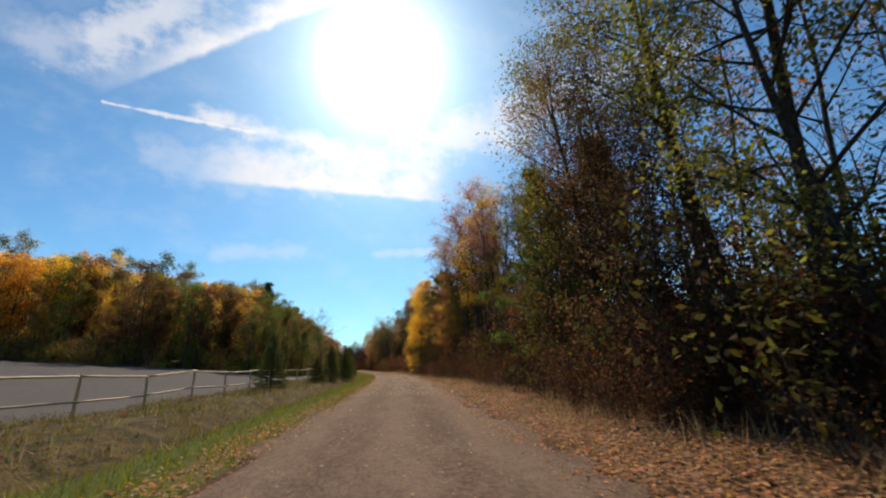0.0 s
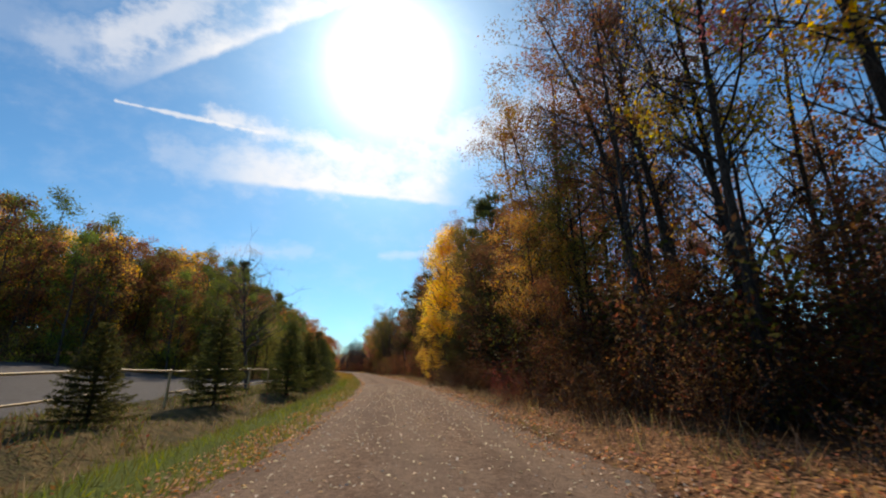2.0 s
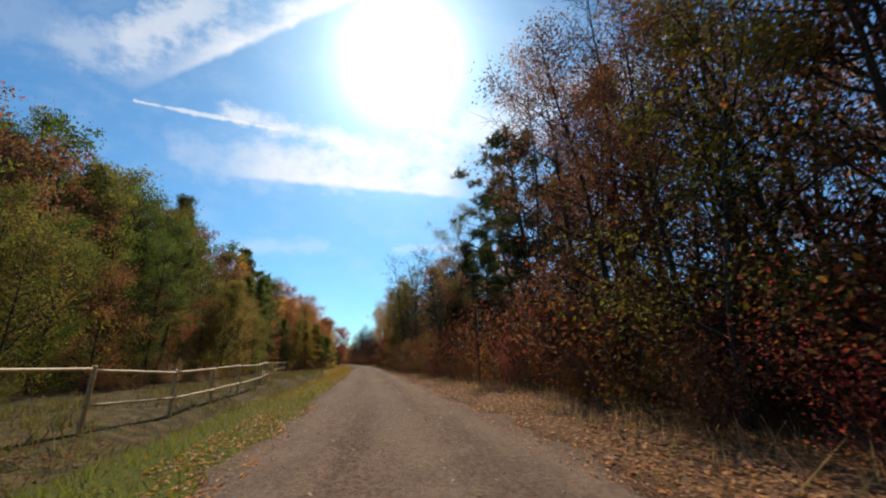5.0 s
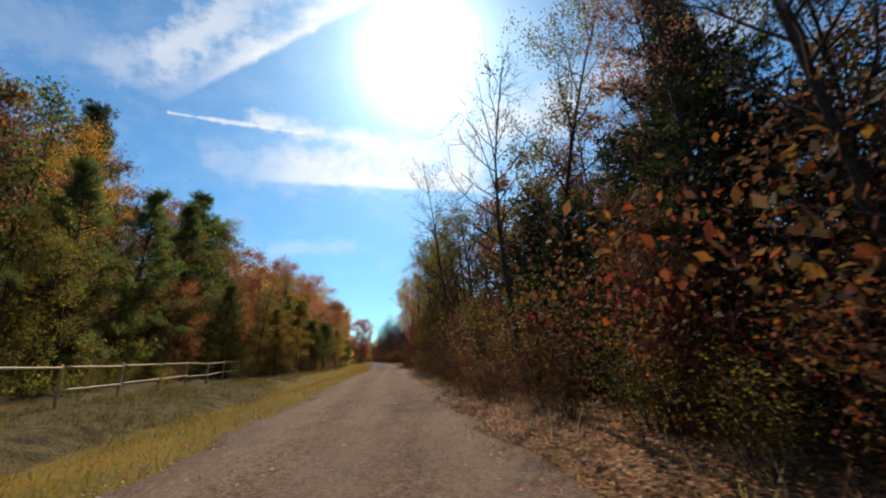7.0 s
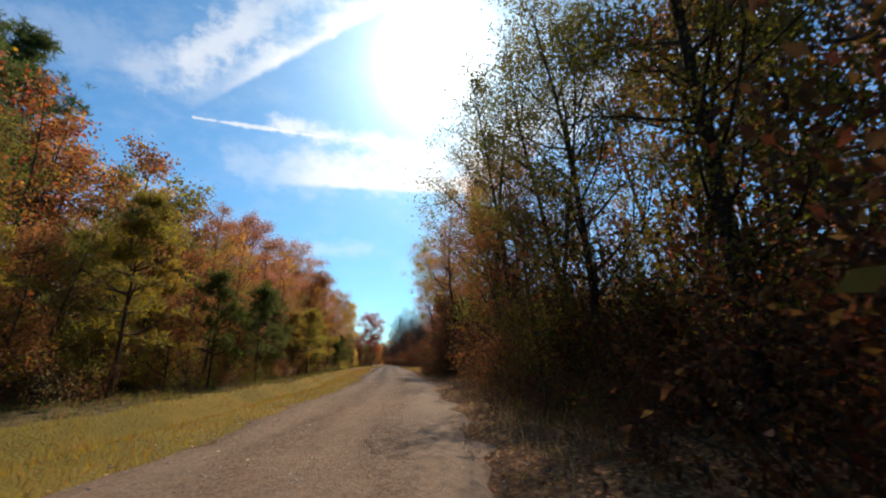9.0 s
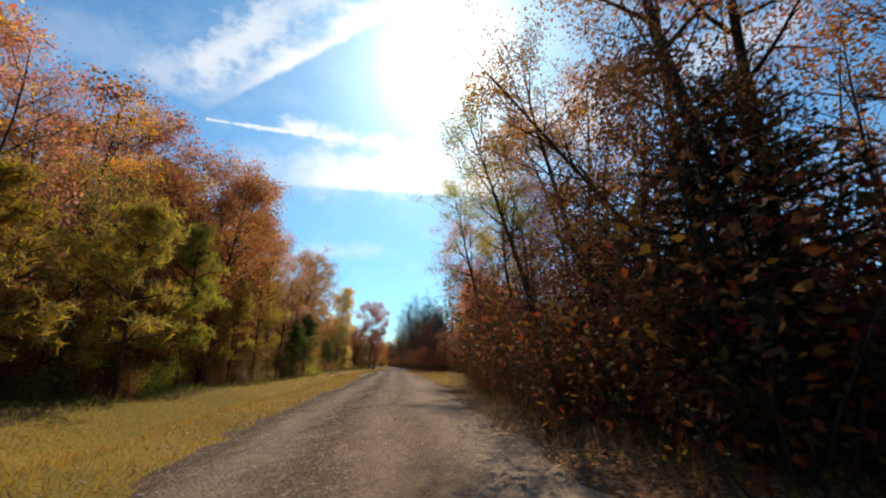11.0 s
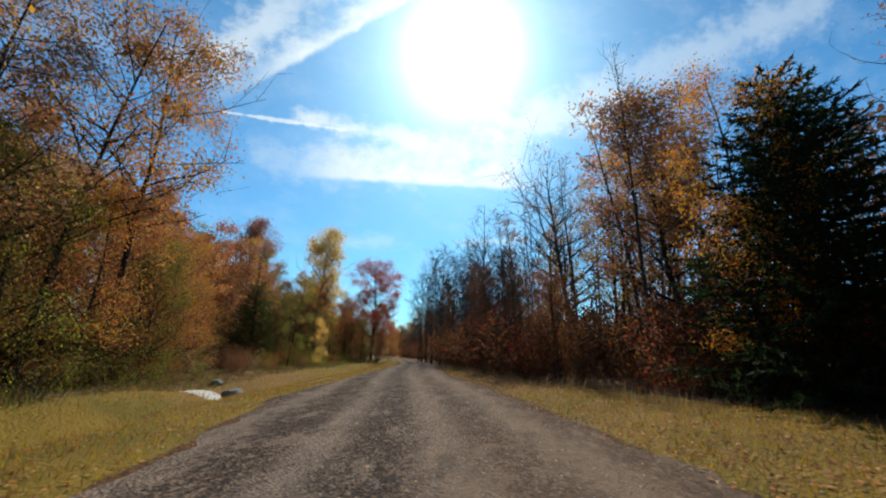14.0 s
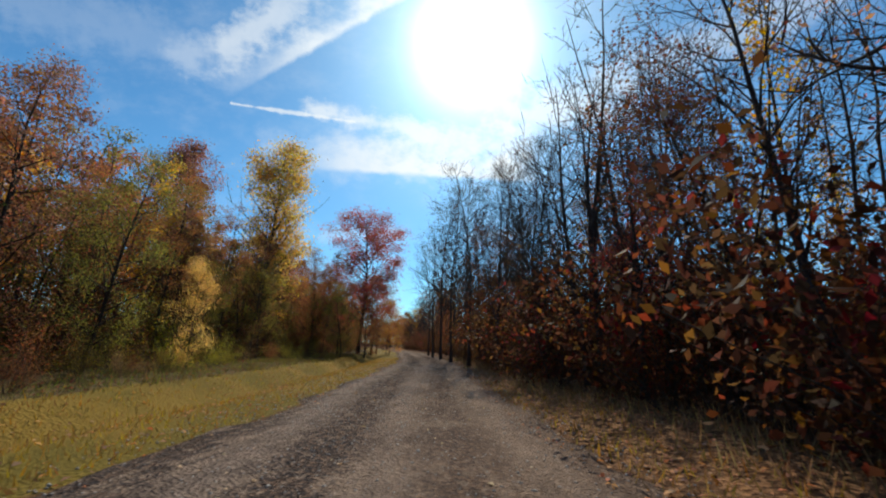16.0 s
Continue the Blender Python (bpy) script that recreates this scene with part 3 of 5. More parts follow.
def shrub(seed, height, spread, leaves=1300, leaf=0.12, stems=16, fine=2, arch=0.2):
    """A many-stemmed bush with crossing twigs."""
    rng = np.random.default_rng(seed)
    wood, spots = Tubes(), []
    for s in range(stems):
        az = rng.uniform(0, 6.28)
        out = rng.uniform(0.1, 0.9)
        d = unit(np.array([math.cos(az) * out, math.sin(az) * out, 1.0]))
        st = limb([math.cos(az) * 0.25 * spread * out, math.sin(az) * 0.25 * spread * out, -0.12], d, height * rng.uniform(0.55, 1.1), -arch, rng, 4, 0.14)
        wood.add(st, np.linspace(0.016, 0.005, 5), 4)
        spots.append(st[1:])
        for _ in range(fine):
            q = st[rng.integers(1, 4)]
            tw = limb(q, unit(d + rng.normal(size=3) * 0.7), height * rng.uniform(0.25, 0.5), 0.1, rng, 3, 0.2)
            wood.add(tw, np.linspace(0.008, 0.003, 4), 3)
            spots.append(tw[1:])
    spots = np.concatenate(spots)
    pick = spots[rng.integers(0, len(spots), leaves)] + rng.normal(size=(leaves, 3)) * 0.22 * spread * 0.6
    pick[:, 2] = np.abs(pick[:, 2]) + 0.03
    return wood, leaf_mesh("foliage", pick, leaf, M_LEAF, rng)


class Plant:
    """One kind of plant: built once, then set out by copies."""

    def __init__(self, name, made, bark, label, category, group, crown="crown", stem="trunk"):
        wood, leaf = made
        self.name, self.root = name, None
        self.label, self.category, self.group = label, category, group
        self.parts = ((stem, wood, bark), (crown, leaf, None))

    def put(self, x, y, colour, size=1.0, turn=0.0, lean=0.0, tall=1.0, sink=0.0, word="", flip=1):
        z = float(land(x, y)) - sink
        m = Matrix.Translation((x, y, z)) @ Matrix.Rotation(lean, 4, "Y") @ Matrix.Rotation(turn, 4, "Z") @ Matrix.Diagonal((size, size, size * tall, 1))
        if self.root is None:
            ob = self.root = new(self.name)
            for part_name, shape, bark in self.parts:
                c = new(part_name, shape.mesh(part_name, bark) if bark else shape)
                c.parent = ob
            ob.matrix_basis = m
        else:
            ob = copy_thing(self.root, Matrix.Identity(4))
            ob.matrix_basis = m
        for c in ob.children:
            c.color = (*colour, 1)
        return tagged(ob, self.label.replace("#", word), self.category, self.group)


ROSE, OAK = (0.38, 0.135, 0.12), (0.44, 0.225, 0.05)
RUST, ORANGE, RED, PINK = (0.232, 0.101, 0.041), (0.42, 0.195, 0.058), (0.30, 0.078, 0.05), (0.29, 0.14, 0.095)
PALE_GOLD = (0.50, 0.37, 0.10)
YELLOW, GOLD, OLIVE, BROWN = (0.72, 0.45, 0.035), (0.46, 0.24, 0.035), (0.15, 0.135, 0.03), (0.138, 0.069, 0.034)
GREEN, PINE_GREEN, LIME, TAN = (0.085, 0.11, 0.022), (0.085, 0.105, 0.028), (0.27, 0.26, 0.035), (0.27, 0.18, 0.10)
DEEP_GREEN, SPRUCE_GREEN = (0.055, 0.068, 0.022), (0.068, 0.075, 0.022)
DARK_GREEN, PINE_GOLD = (0.026, 0.038, 0.015), (0.25, 0.205, 0.036)
WORDS = {PALE_GOLD: "pale gold", SPRUCE_GREEN: "dull green", OAK: "golden brown", DEEP_GREEN: "deep green", ROSE: "rose-red", RUST: "rust-brown", ORANGE: "orange", RED: "dark red", PINK: "faded pinkish", YELLOW: "bright yellow", GOLD: "golden",
         OLIVE: "olive", BROWN: "brown", GREEN: "green", PINE_GREEN: "green", LIME: "yellow-green", TAN: "pale tan",
         DARK_GREEN: "dark green", PINE_GOLD: "yellowish green"}
SIDE_R, SIDE_L, HILL = "trees along the road's shady side", "trees along the road's sunny side", "trees on the far slope"

full = [Plant("tree", broadleaf(11 + i, 11.5 + i, 0.14, 0.12, 2.9, 28, 11500, 0.112, 3, 0, 0.6, fill=0.34, clump=60), M_BARK, "roadside broad-leaved tree in full # autumn leaf", "tree", SIDE_R) for i in range(3)]
maple = [Plant("tree", broadleaf(21 + i, 12.5 + i, 0.17, 0.17, 4.0, 38, 17000, 0.175, 4, 0, 0.7, fill=0.42, clump=70), M_BARK, "spreading maple with a broad # crown", "tree", SIDE_L) for i in range(2)]
thin = [Plant("tree", broadleaf(31 + i, 14.0 + i * 0.8, 0.13, 0.33, 2.6, 22, 6800, 0.110, 3, 1, 0.85, fill=0.29, clump=70), M_BARK, "tall slender tree with thinning # leaves", "tree", SIDE_R) for i in range(4)]
bare = [Plant("tree", broadleaf(51 + i, 13.0 + i, 0.12, 0.22, 2.8, 30, 300, 0.11, 5, 4, 0.95), M_TWIG, "nearly leafless tree with fine grey twigs and few # leaves", "tree", SIDE_R) for i in range(3)]
multi = [Plant("tree", broadleaf(61 + i, 12.0 + i, 0.10, 0.20, 2.2, 44, 330, 0.11, 4, 3, 1.1, stems=4), M_TWIG, "many-stemmed tree with bare crossing limbs and # leaves", "tree", SIDE_R) for i in range(2)]
airy = [Plant("tree", broadleaf(65 + i, 12.0 + i, 0.13, 0.36, 3.3, 26, 10000, 0.122, 4, 1, 0.7, fill=0.34, clump=125), M_BARK, "open-crowned maple with clustered # leaves", "tree", SIDE_R) for i in range(2)]
gnarled = Plant("tree", broadleaf(69, 11.0, 0.19, 0.28, 4.2, 30, 900, 0.12, 5, 3, 0.55, fill=0.3, clump=30), M_TWIG, "gnarled spreading tree nearly bare of its # leaves", "tree", SIDE_R)
tall = [Plant("tree", broadleaf(75 + i, 14.0 + i, 0.17, 0.42, 2.9, 18, 8400, 0.106, 3, 1, 0.85, fill=0.34, clump=120), M_BARK, "tall leaning tree, its thick trunk bare below # leaves", "tree", SIDE_R) for i in range(3)]
dense = [Plant("tree", broadleaf(85 + i, 13.0, 0.19, 0.24, (3.1, 4.6)[i], 40, 19000, 0.17, 4, 0, (0.9, 0.55)[i], fill=0.40, clump=150), M_BARK, "stout tree with a close # crown of clustered leaves", "tree", SIDE_L) for i in range(2)]
low = [Plant("tree", broadleaf(71 + i, 6.0 + i * 0.7, 0.07, 0.06, 2.1, 24, 9000, 0.084, 2, 0, 0.5, fill=0.29, clump=60), M_BARK, "small understorey tree thick with # leaves", "tree", SIDE_R) for i in range(3)]
pines = [Plant("pine_tree", pine(91 + i, 13.0 + i, 0.21, 0.45 - 0.06 * i, 3.0, 10, 1750, 0.42, 0.020, 9), M_BARK_PINE, "tall pine with a bare lower trunk and # needle tufts", "pine tree", "pines by the road") for i in range(2)]
low_pines = [Plant("pine_tree", pine(101 + i, 5.4 + i, 0.07, 0.30, 1.75, 8, 620, 0.70, 0.015, 8), M_BARK_PINE, "young pine with # soft needle tufts at the grass edge", "pine tree", "young pines by the grass") for i in range(2)]
bushy_pine = Plant("pine_tree", pine(105, 11.0, 0.16, 0.06, 3.3, 16, 2300, 0.76, 0.017, 8), M_BARK_PINE, "bushy pine with # boughs nearly down to the ground", "pine tree", "pines by the road")
spruces = [Plant("spruce_tree", spruce(111 + i, 3.4 + 0.5 * i, 0.055, 1.35, 19, 16000, 0.05, 0.22, 0.016), M_BARK, "young # spruce with drooping tiers beside the fence", "spruce tree", "young spruces by the fence") for i in range(2)]
big_spruce = Plant("spruce_tree", spruce(121, 10.0, 0.17, 3.9, 30, 42000, 0.03, 0.30, 0.030, 0.55), M_BARK, "large dense # conifer standing in its own shade", "spruce tree", SIDE_R)
bushes = [Plant("shrub", shrub(131 + i, 2.3 + 0.4 * i, 1.6, 3300, 0.068, 10, 2), M_TWIG, "tangled roadside shrub with # leaves", "shrub", "shrubs of the road edge", "foliage", "stem") for i in range(3)]
twiggy = [Plant("shrub", shrub(141 + i, 1.9 + 0.3 * i, 1.3, 520, 0.08, 14, 3), M_TWIG, "bare twiggy shrub with a few # leaves", "shrub", "shrubs of the road edge", "foliage", "stem") for i in range(2)]
# plants of the deep wood, used only inside groves
DEEP = dict(
    full=[broadleaf(81 + i, 13.0 + i, 0.15, 0.08, 3.1, 14, 2300, 0.27, 0, 0, 0.6, fill=0.44) for i in range(3)],
    thin=[broadleaf(161 + i, 14.0 + i, 0.12, 0.30, 2.4, 14, 1100, 0.22, 2, 0, 0.9, fill=0.32) for i in range(3)],
    bare=[broadleaf(171 + i, 13.0 + i, 0.11, 0.25, 2.4, 18, 120, 0.13, 3, 1, 1.1) for i in range(3)],
    bush=[shrub(151 + i, 3.0 + 0.5 * i, 2.0, 720, 0.165, 6, 1) for i in range(3)],
)


class Grove:
    """A patch of wood or thicket, gathered into one mesh and set out again and again."""

    def __init__(self, seed, kinds, colours, count, wide, long, size=(0.8, 1.1)):
        rng = np.random.default_rng(seed)
        co, fa, leaf, tint, n = [], [], [], [], 0
        for i in range(count):
            stems, crown = DEEP[kinds[rng.integers(len(kinds))]][rng.integers(3)]
            colour = np.array(colours[rng.integers(len(colours))]) * rng.uniform(0.8, 1.25) * rng.uniform(0.92, 1.08, 3)
            k, turn = rng.uniform(*size), rng.uniform(0, 6.28)
            m = np.array([[math.cos(turn), -math.sin(turn), 0], [math.sin(turn), math.cos(turn), 0], [0, 0, 1.0]]) * k
            at = np.array([rng.uniform(-wide / 2, wide / 2), ((i + rng.uniform(0.2, 0.8)) / count - 0.5) * long, 0])
            c = np.concatenate(stems.co) @ m.T + at
            fa.append(np.concatenate(stems.fa) + n)
            co.append(c)
            n += len(c)
            v = np.empty(len(crown.vertices) * 3, np.float32)
            crown.vertices.foreach_get("co", v)
            leaf.append(v.reshape(-1, 3) @ m.T + at)
            tint.append(np.repeat([[*colour, 1.0]], len(leaf[-1]), 0))
        stem_faces = sum(len(f) for f in fa)
        leaf = np.concatenate(leaf)
        fa = np.concatenate(fa + [np.arange(len(leaf)).reshape(-1, 4) + n])
        self.mesh = quick_mesh("grove", np.concatenate(co + [leaf]), fa, M_TWIG)
        self.mesh.materials.append(M_LEAF_MIXED)
        self.mesh.polygons.foreach_set("material_index", (np.arange(len(fa)) >= stem_faces).astype(np.int32))
        tints = np.concatenate([np.zeros((n, 4)), np.concatenate(tint)]).astype(np.float32)
        self.mesh.attributes.new("tint", "FLOAT_COLOR", "POINT").data.foreach_set("color", tints.ravel())

    def put(self, parent, name, x, y, rng, size=1.0, sink=0.05, bright=1.0):
        ob = new(name, self.mesh)
        ob.parent = parent
        turn = rng.uniform(-0.25, 0.25) + (math.pi if rng.uniform() < 0.5 else 0.0)
        z = float(land(x, y)) - sink
        ob.matrix_basis = Matrix.Translation((x, y, z)) @ Matrix.Rotation(turn, 4, "Z") @ Matrix.Diagonal((size, size, size * rng.uniform(0.92, 1.1), 1))
        # bright scales the leaf tints; callers use it to put in shade or sun
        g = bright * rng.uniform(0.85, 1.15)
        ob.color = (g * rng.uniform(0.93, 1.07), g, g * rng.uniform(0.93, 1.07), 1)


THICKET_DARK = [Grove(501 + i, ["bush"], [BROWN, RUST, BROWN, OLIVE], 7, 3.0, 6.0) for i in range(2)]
THICKET_RED = [Grove(511 + i, ["bush"], [RUST, RED, BROWN, RUST], 7, 3.0, 6.0) for i in range(2)]
THICKET_OLIVE = [Grove(521 + i, ["bush"], [OLIVE, RUST, TAN, LIME, OLIVE], 7, 3.0, 6.0) for i in range(2)]
WOOD_BARE = [Grove(531 + i, ["bare", "bare", "thin"], [GOLD, BROWN, RUST], 5, 5.0, 9.0) for i in range(2)]
WOOD_RUST = [Grove(541 + i, ["thin", "bare", "thin", "full"], [RUST, PINK, BROWN, ORANGE], 5, 5.0, 9.0) for i in range(2)]
WOOD_OLIVE = [Grove(551 + i, ["full", "thin", "full"], [OLIVE, RUST, OLIVE, GREEN, BROWN], 5, 5.0, 9.0) for i in range(2)]
WOOD_GREEN = [Grove(591 + i, ["full", "full", "thin"], [OLIVE, GREEN, OLIVE, BROWN, GREEN], 5, 5.0, 9.0) for i in range(2)]
WOOD_ORANGE = [Grove(561 + i, ["full", "thin", "full"], [RUST, ORANGE, PINK, GOLD, RUST], 5, 5.0, 9.0) for i in range(2)]
WOOD_SLOPE = [Grove(571 + i, ["full", "full", "full", "thin"], [RUST, GOLD, BROWN, OLIVE, GOLD, OLIVE, BROWN], 6, 7.0, 9.0) for i in range(3)]
WOOD_GOLD = Grove(581, ["full"], [GOLD, ORANGE, YELLOW, GOLD], 5, 7.0, 8.0)


def wood_root(name, label, category):
    return tagged(new(name), label, category, kind="stuff")


def pick(rng, pairs):
    weights = np.array([p[2] for p in pairs], float)
    kinds, colour, _ = pairs[rng.choice(len(pairs), p=weights / weights.sum())]
    return (kinds[rng.integers(len(kinds))] if isinstance(kinds, list) else kinds), colour


def set_out(rng, kinds, colour, x, y, size=1.0, lean=0.0, tall=1.0):
    c = tuple(np.clip(np.array(colour) * rng.uniform(0.8, 1.2) * rng.uniform(0.92, 1.08, 3), 0, 0.8))
    kinds.put(float(x), float(y), c, size, rng.uniform(0, 6.28), lean, tall, 0.0, WORDS[colour])


def right_mix(y):
    """What grows on the shady side, stretch by stretch."""
    if y < 14:
        return [(tall, OLIVE, 2), (full, OLIVE, 1.2), (tall, BROWN, 1.5), (tall, RUST, 1.2), (bare, GOLD, 1)]
    if y < 40:
        return [(bare, GOLD, 4), (thin, GOLD, 1.2), (bare, RUST, 3), (tall, RUST, 1.2), (multi, BROWN, 1.2)]
    if y < 52:
        return [(full, OLIVE, 1.5), (thin, GOLD, 2), (full, RUST, 1), (bare, GOLD, 1.5)]
    if y < 80:
        return [(full, BROWN, 2), (full, OLIVE, 1.2), (thin, RUST, 2), (full, RUST, 2), (bare, BROWN, 0.8)]
    if y < 97:
        return [(thin, RUST, 2.5), (bare, BROWN, 1.5), (full, RUST, 1.5), (thin, PINK, 1)]
    if y < 112:
        return [(thin, PINK, 1.5), (bare, PINK, 0.7), (thin, RED, 0.7), (full, OLIVE, 1.5), (full, RUST, 1.5), (full, BROWN, 1.0)]
    if y < 138:
        return [(full, OLIVE, 1.5), (bare, TAN, 1.5), (thin, OLIVE, 2), (full, RUST, 1.5), (thin, ORANGE, 1)]
    if y < 158:
        return [(tall, PINK, 2.5), (tall, ORANGE, 2), (bare, PINK, 1.2), (tall, ROSE, 1), (tall, GOLD, 0.6)]
    if y < 180:
        return [(tall, RUST, 1.5), (tall, GOLD, 1.2), (bare, RUST, 2), (tall, PINK, 1.5), (tall, LIME, 0.6)]
    if y < 203:
        return [(thin, PINK, 1.5), (bare, RUST, 3), (bare, TAN, 1.5), (thin, BROWN, 1)]
    return [(multi, BROWN, 0.6), (bare, BROWN, 5), (thin, RUST, 0.5), (bare, RUST, 2)]


def left_mix(y):
    if y < 100:
        return [(bushy_pine, PINE_GREEN, 2.5), (full, OLIVE, 3), (full, GREEN, 1.5), (maple, OLIVE, 1), (pines, PINE_GREEN, 0.6)]
    if y < 128:
        return [(bushy_pine, PINE_GREEN, 2), (full, RUST, 1.2), (pines, PINE_GREEN, 0.5), (full, OLIVE, 2.5), (maple, BROWN, 1), (full, BROWN, 1)]
    if y < 150:
        return [(bushy_pine, PINE_GOLD, 2), (full, OLIVE, 1.5), (full, RUST, 2), (full, LIME, 1), (thin, RUST, 1)]
    if y < 172:
        return [(full, RUST, 2.5), (full, ORANGE, 1.0), (full, PINK, 1.4), (maple, RUST, 0.8), (full, OLIVE, 1.2), (thin, GOLD, 0.5)]
    if y < 186:
        return [(full, OLIVE, 2.4), (full, TAN, 1.4), (full, OAK, 0.7), (full, RUST, 1.2), (thin, GOLD, 0.8), (full, PINK, 0.5)]
    if y < 204:
        return [(full, RUST, 2), (thin, ORANGE, 2), (thin, RUST, 2), (full, ORANGE, 1)]
    return [(thin, RUST, 1.5), (full, OLIVE, 2), (full, PINK, 1.2), (bare, TAN, 0.6), (full, RUST, 2), (airy, GOLD, 0.5)]


def brush_mix(y):
    if y < 40:
        return [(bushes, BROWN, 2), (twiggy, BROWN, 2.5), (bushes, RUST, 1), (bushes, OLIVE, 0.7)]
    if y < 100:
        return [(bushes, RUST, 2), (bushes, BROWN, 1.5), (twiggy, TAN, 1.2), (bushes, RED, 0.7), (bushes, OLIVE, 0.8)]
    if y < 140:
        return [(bushes, BROWN, 2), (bushes, RUST, 1.5), (bushes, OLIVE, 1), (twiggy, TAN, 1)]
    if y < 172:
        return [(bushes, RUST, 2.5), (bushes, BROWN, 2), (twiggy, BROWN, 1.5), (bushes, RED, 0.2)]
    return [(bushes, RUST, 1.0), (bushes, BROWN, 3), (twiggy, BROWN, 2)]


def under_mix(y):
    if y < 22:
        return [(low, BROWN, 2), (low, OLIVE, 1.5), (low, RUST, 1)]
    if y < 52:
        return [(low, RUST, 2), (low, GOLD, 1.2), (low, BROWN, 1.5), (low, OLIVE, 1.2), (low, ORANGE, 0.6)]
    if y < 80:
        return [(low, OLIVE, 2), (low, GOLD, 1), (low, RUST, 1), (low, BROWN, 1.2)]
    if y < 128:
        return [(low, RUST, 2), (low, BROWN, 2), (low, RED, 0.8), (low, OLIVE, 1)]
    if y < 172:
        return [(low, RUST, 1.2), (low, BROWN, 3), (low, RED, 0.3)]
    return [(low, RUST, 1.4), (low, BROWN, 2.6), (low, RED, 0.3)]


# places kept clear for trees set out by name
KEEP = [(-0.6, 111.3, 4.2), (-0.2, 106.5, 2.2), (-2.4, 113.5, 3.0), (1.2, 117.0, 3.6), (-2.2, 115.0, 3.0), (3.4, 63.0, 5.0), (2.2, 57.0, 3.5), (-11.0, 175.0, 2.5), (-8.5, 190.0, 3.5), (-12.4, 203.0, 3.0), (-14.0, 206.5, 3.5), (-9.2, 197.0, 4.8), (-11.8, 198.0, 4.0), (-5.6, 199.0, 4.5), (-11.8, 193.5, 4.5), (-12.5, 198.5, 3.0), (-8.0, 193.0, 4.0), (6.6, 17.2, 2.5), (5.2, 20.5, 1.5), (-27.6, 171, 3.0), (-28.8, 177.5, 3.0), (-28.5, 162.5, 3.0), (-44.5, 224, 3.0), (-30.5, 188, 2.0), (4.0, 49.0, 2.0), (-6.0, 112, 2.0), (1.5, 91.2, 3.4), (4.2, 88.0, 3.4), (2.6, 84.5, 2.5), (-12.8, 188, 4.0), (-14.0, 184, 2.5), (-20.9, 211.6, 2.0), (-12.9, 177.7, 1.5),
        (-40.4, 227.3, 3.0), (-38.5, 238.7, 3.0), (-52, 229.5, 3.0), (-33.7, 169, 3.0), (-4, 121, 1.5), (-3.7, 103.5, 3.5), (0.8, 121.5, 4.0), (-0.6, 116.0, 3.2), (-4.6, 111.0, 2.6), (-5.0, 115.0, 2.6), (-5.4, 119.0, 2.4), (-5.6, 123.0, 1.8), (-36.0, 206.0, 2.8)]


def clear(x, y):
    return all((x - a - bend(b)) ** 2 + (y - b) ** 2 > r * r for a, b, r in KEEP)


def bay_right(y):
    """The grassy bay in the shady side's edge."""
    return 3.4 * math.exp(-((y - 184) / 11.0) ** 4)


def right_edge(y):
    """How far beyond the road's edge the shady side's growth begins."""
    return float(np.interp(y, [0, 5, 25, 44, 60, 70, 78, 86, 95, 105, 118, 132, 138, 143, 147, 151, 160, 172, 200, 207, 216, 300],
                           [2.0, 1.9, 1.6, 0.9, 0.8, 1.4, 2.3, 2.1, 1.2, 0.4, 0.6, 0.9, 1.6, 2.2, 1.8, 0.4, 0.9, 1.3, 2.3, 1.9, 0.8, 0.8])) + bay_right(y)


def right_x(y, off):
    return road_x(y) + half_width(y)[1] + right_edge(y) + off


def stature(y):
    """How tall the shady side's wood stands: lower where younger growth fills a gap."""
    return float(np.interp(y, [92, 97, 105, 112], [1.0, 0.66, 0.66, 1.0]))


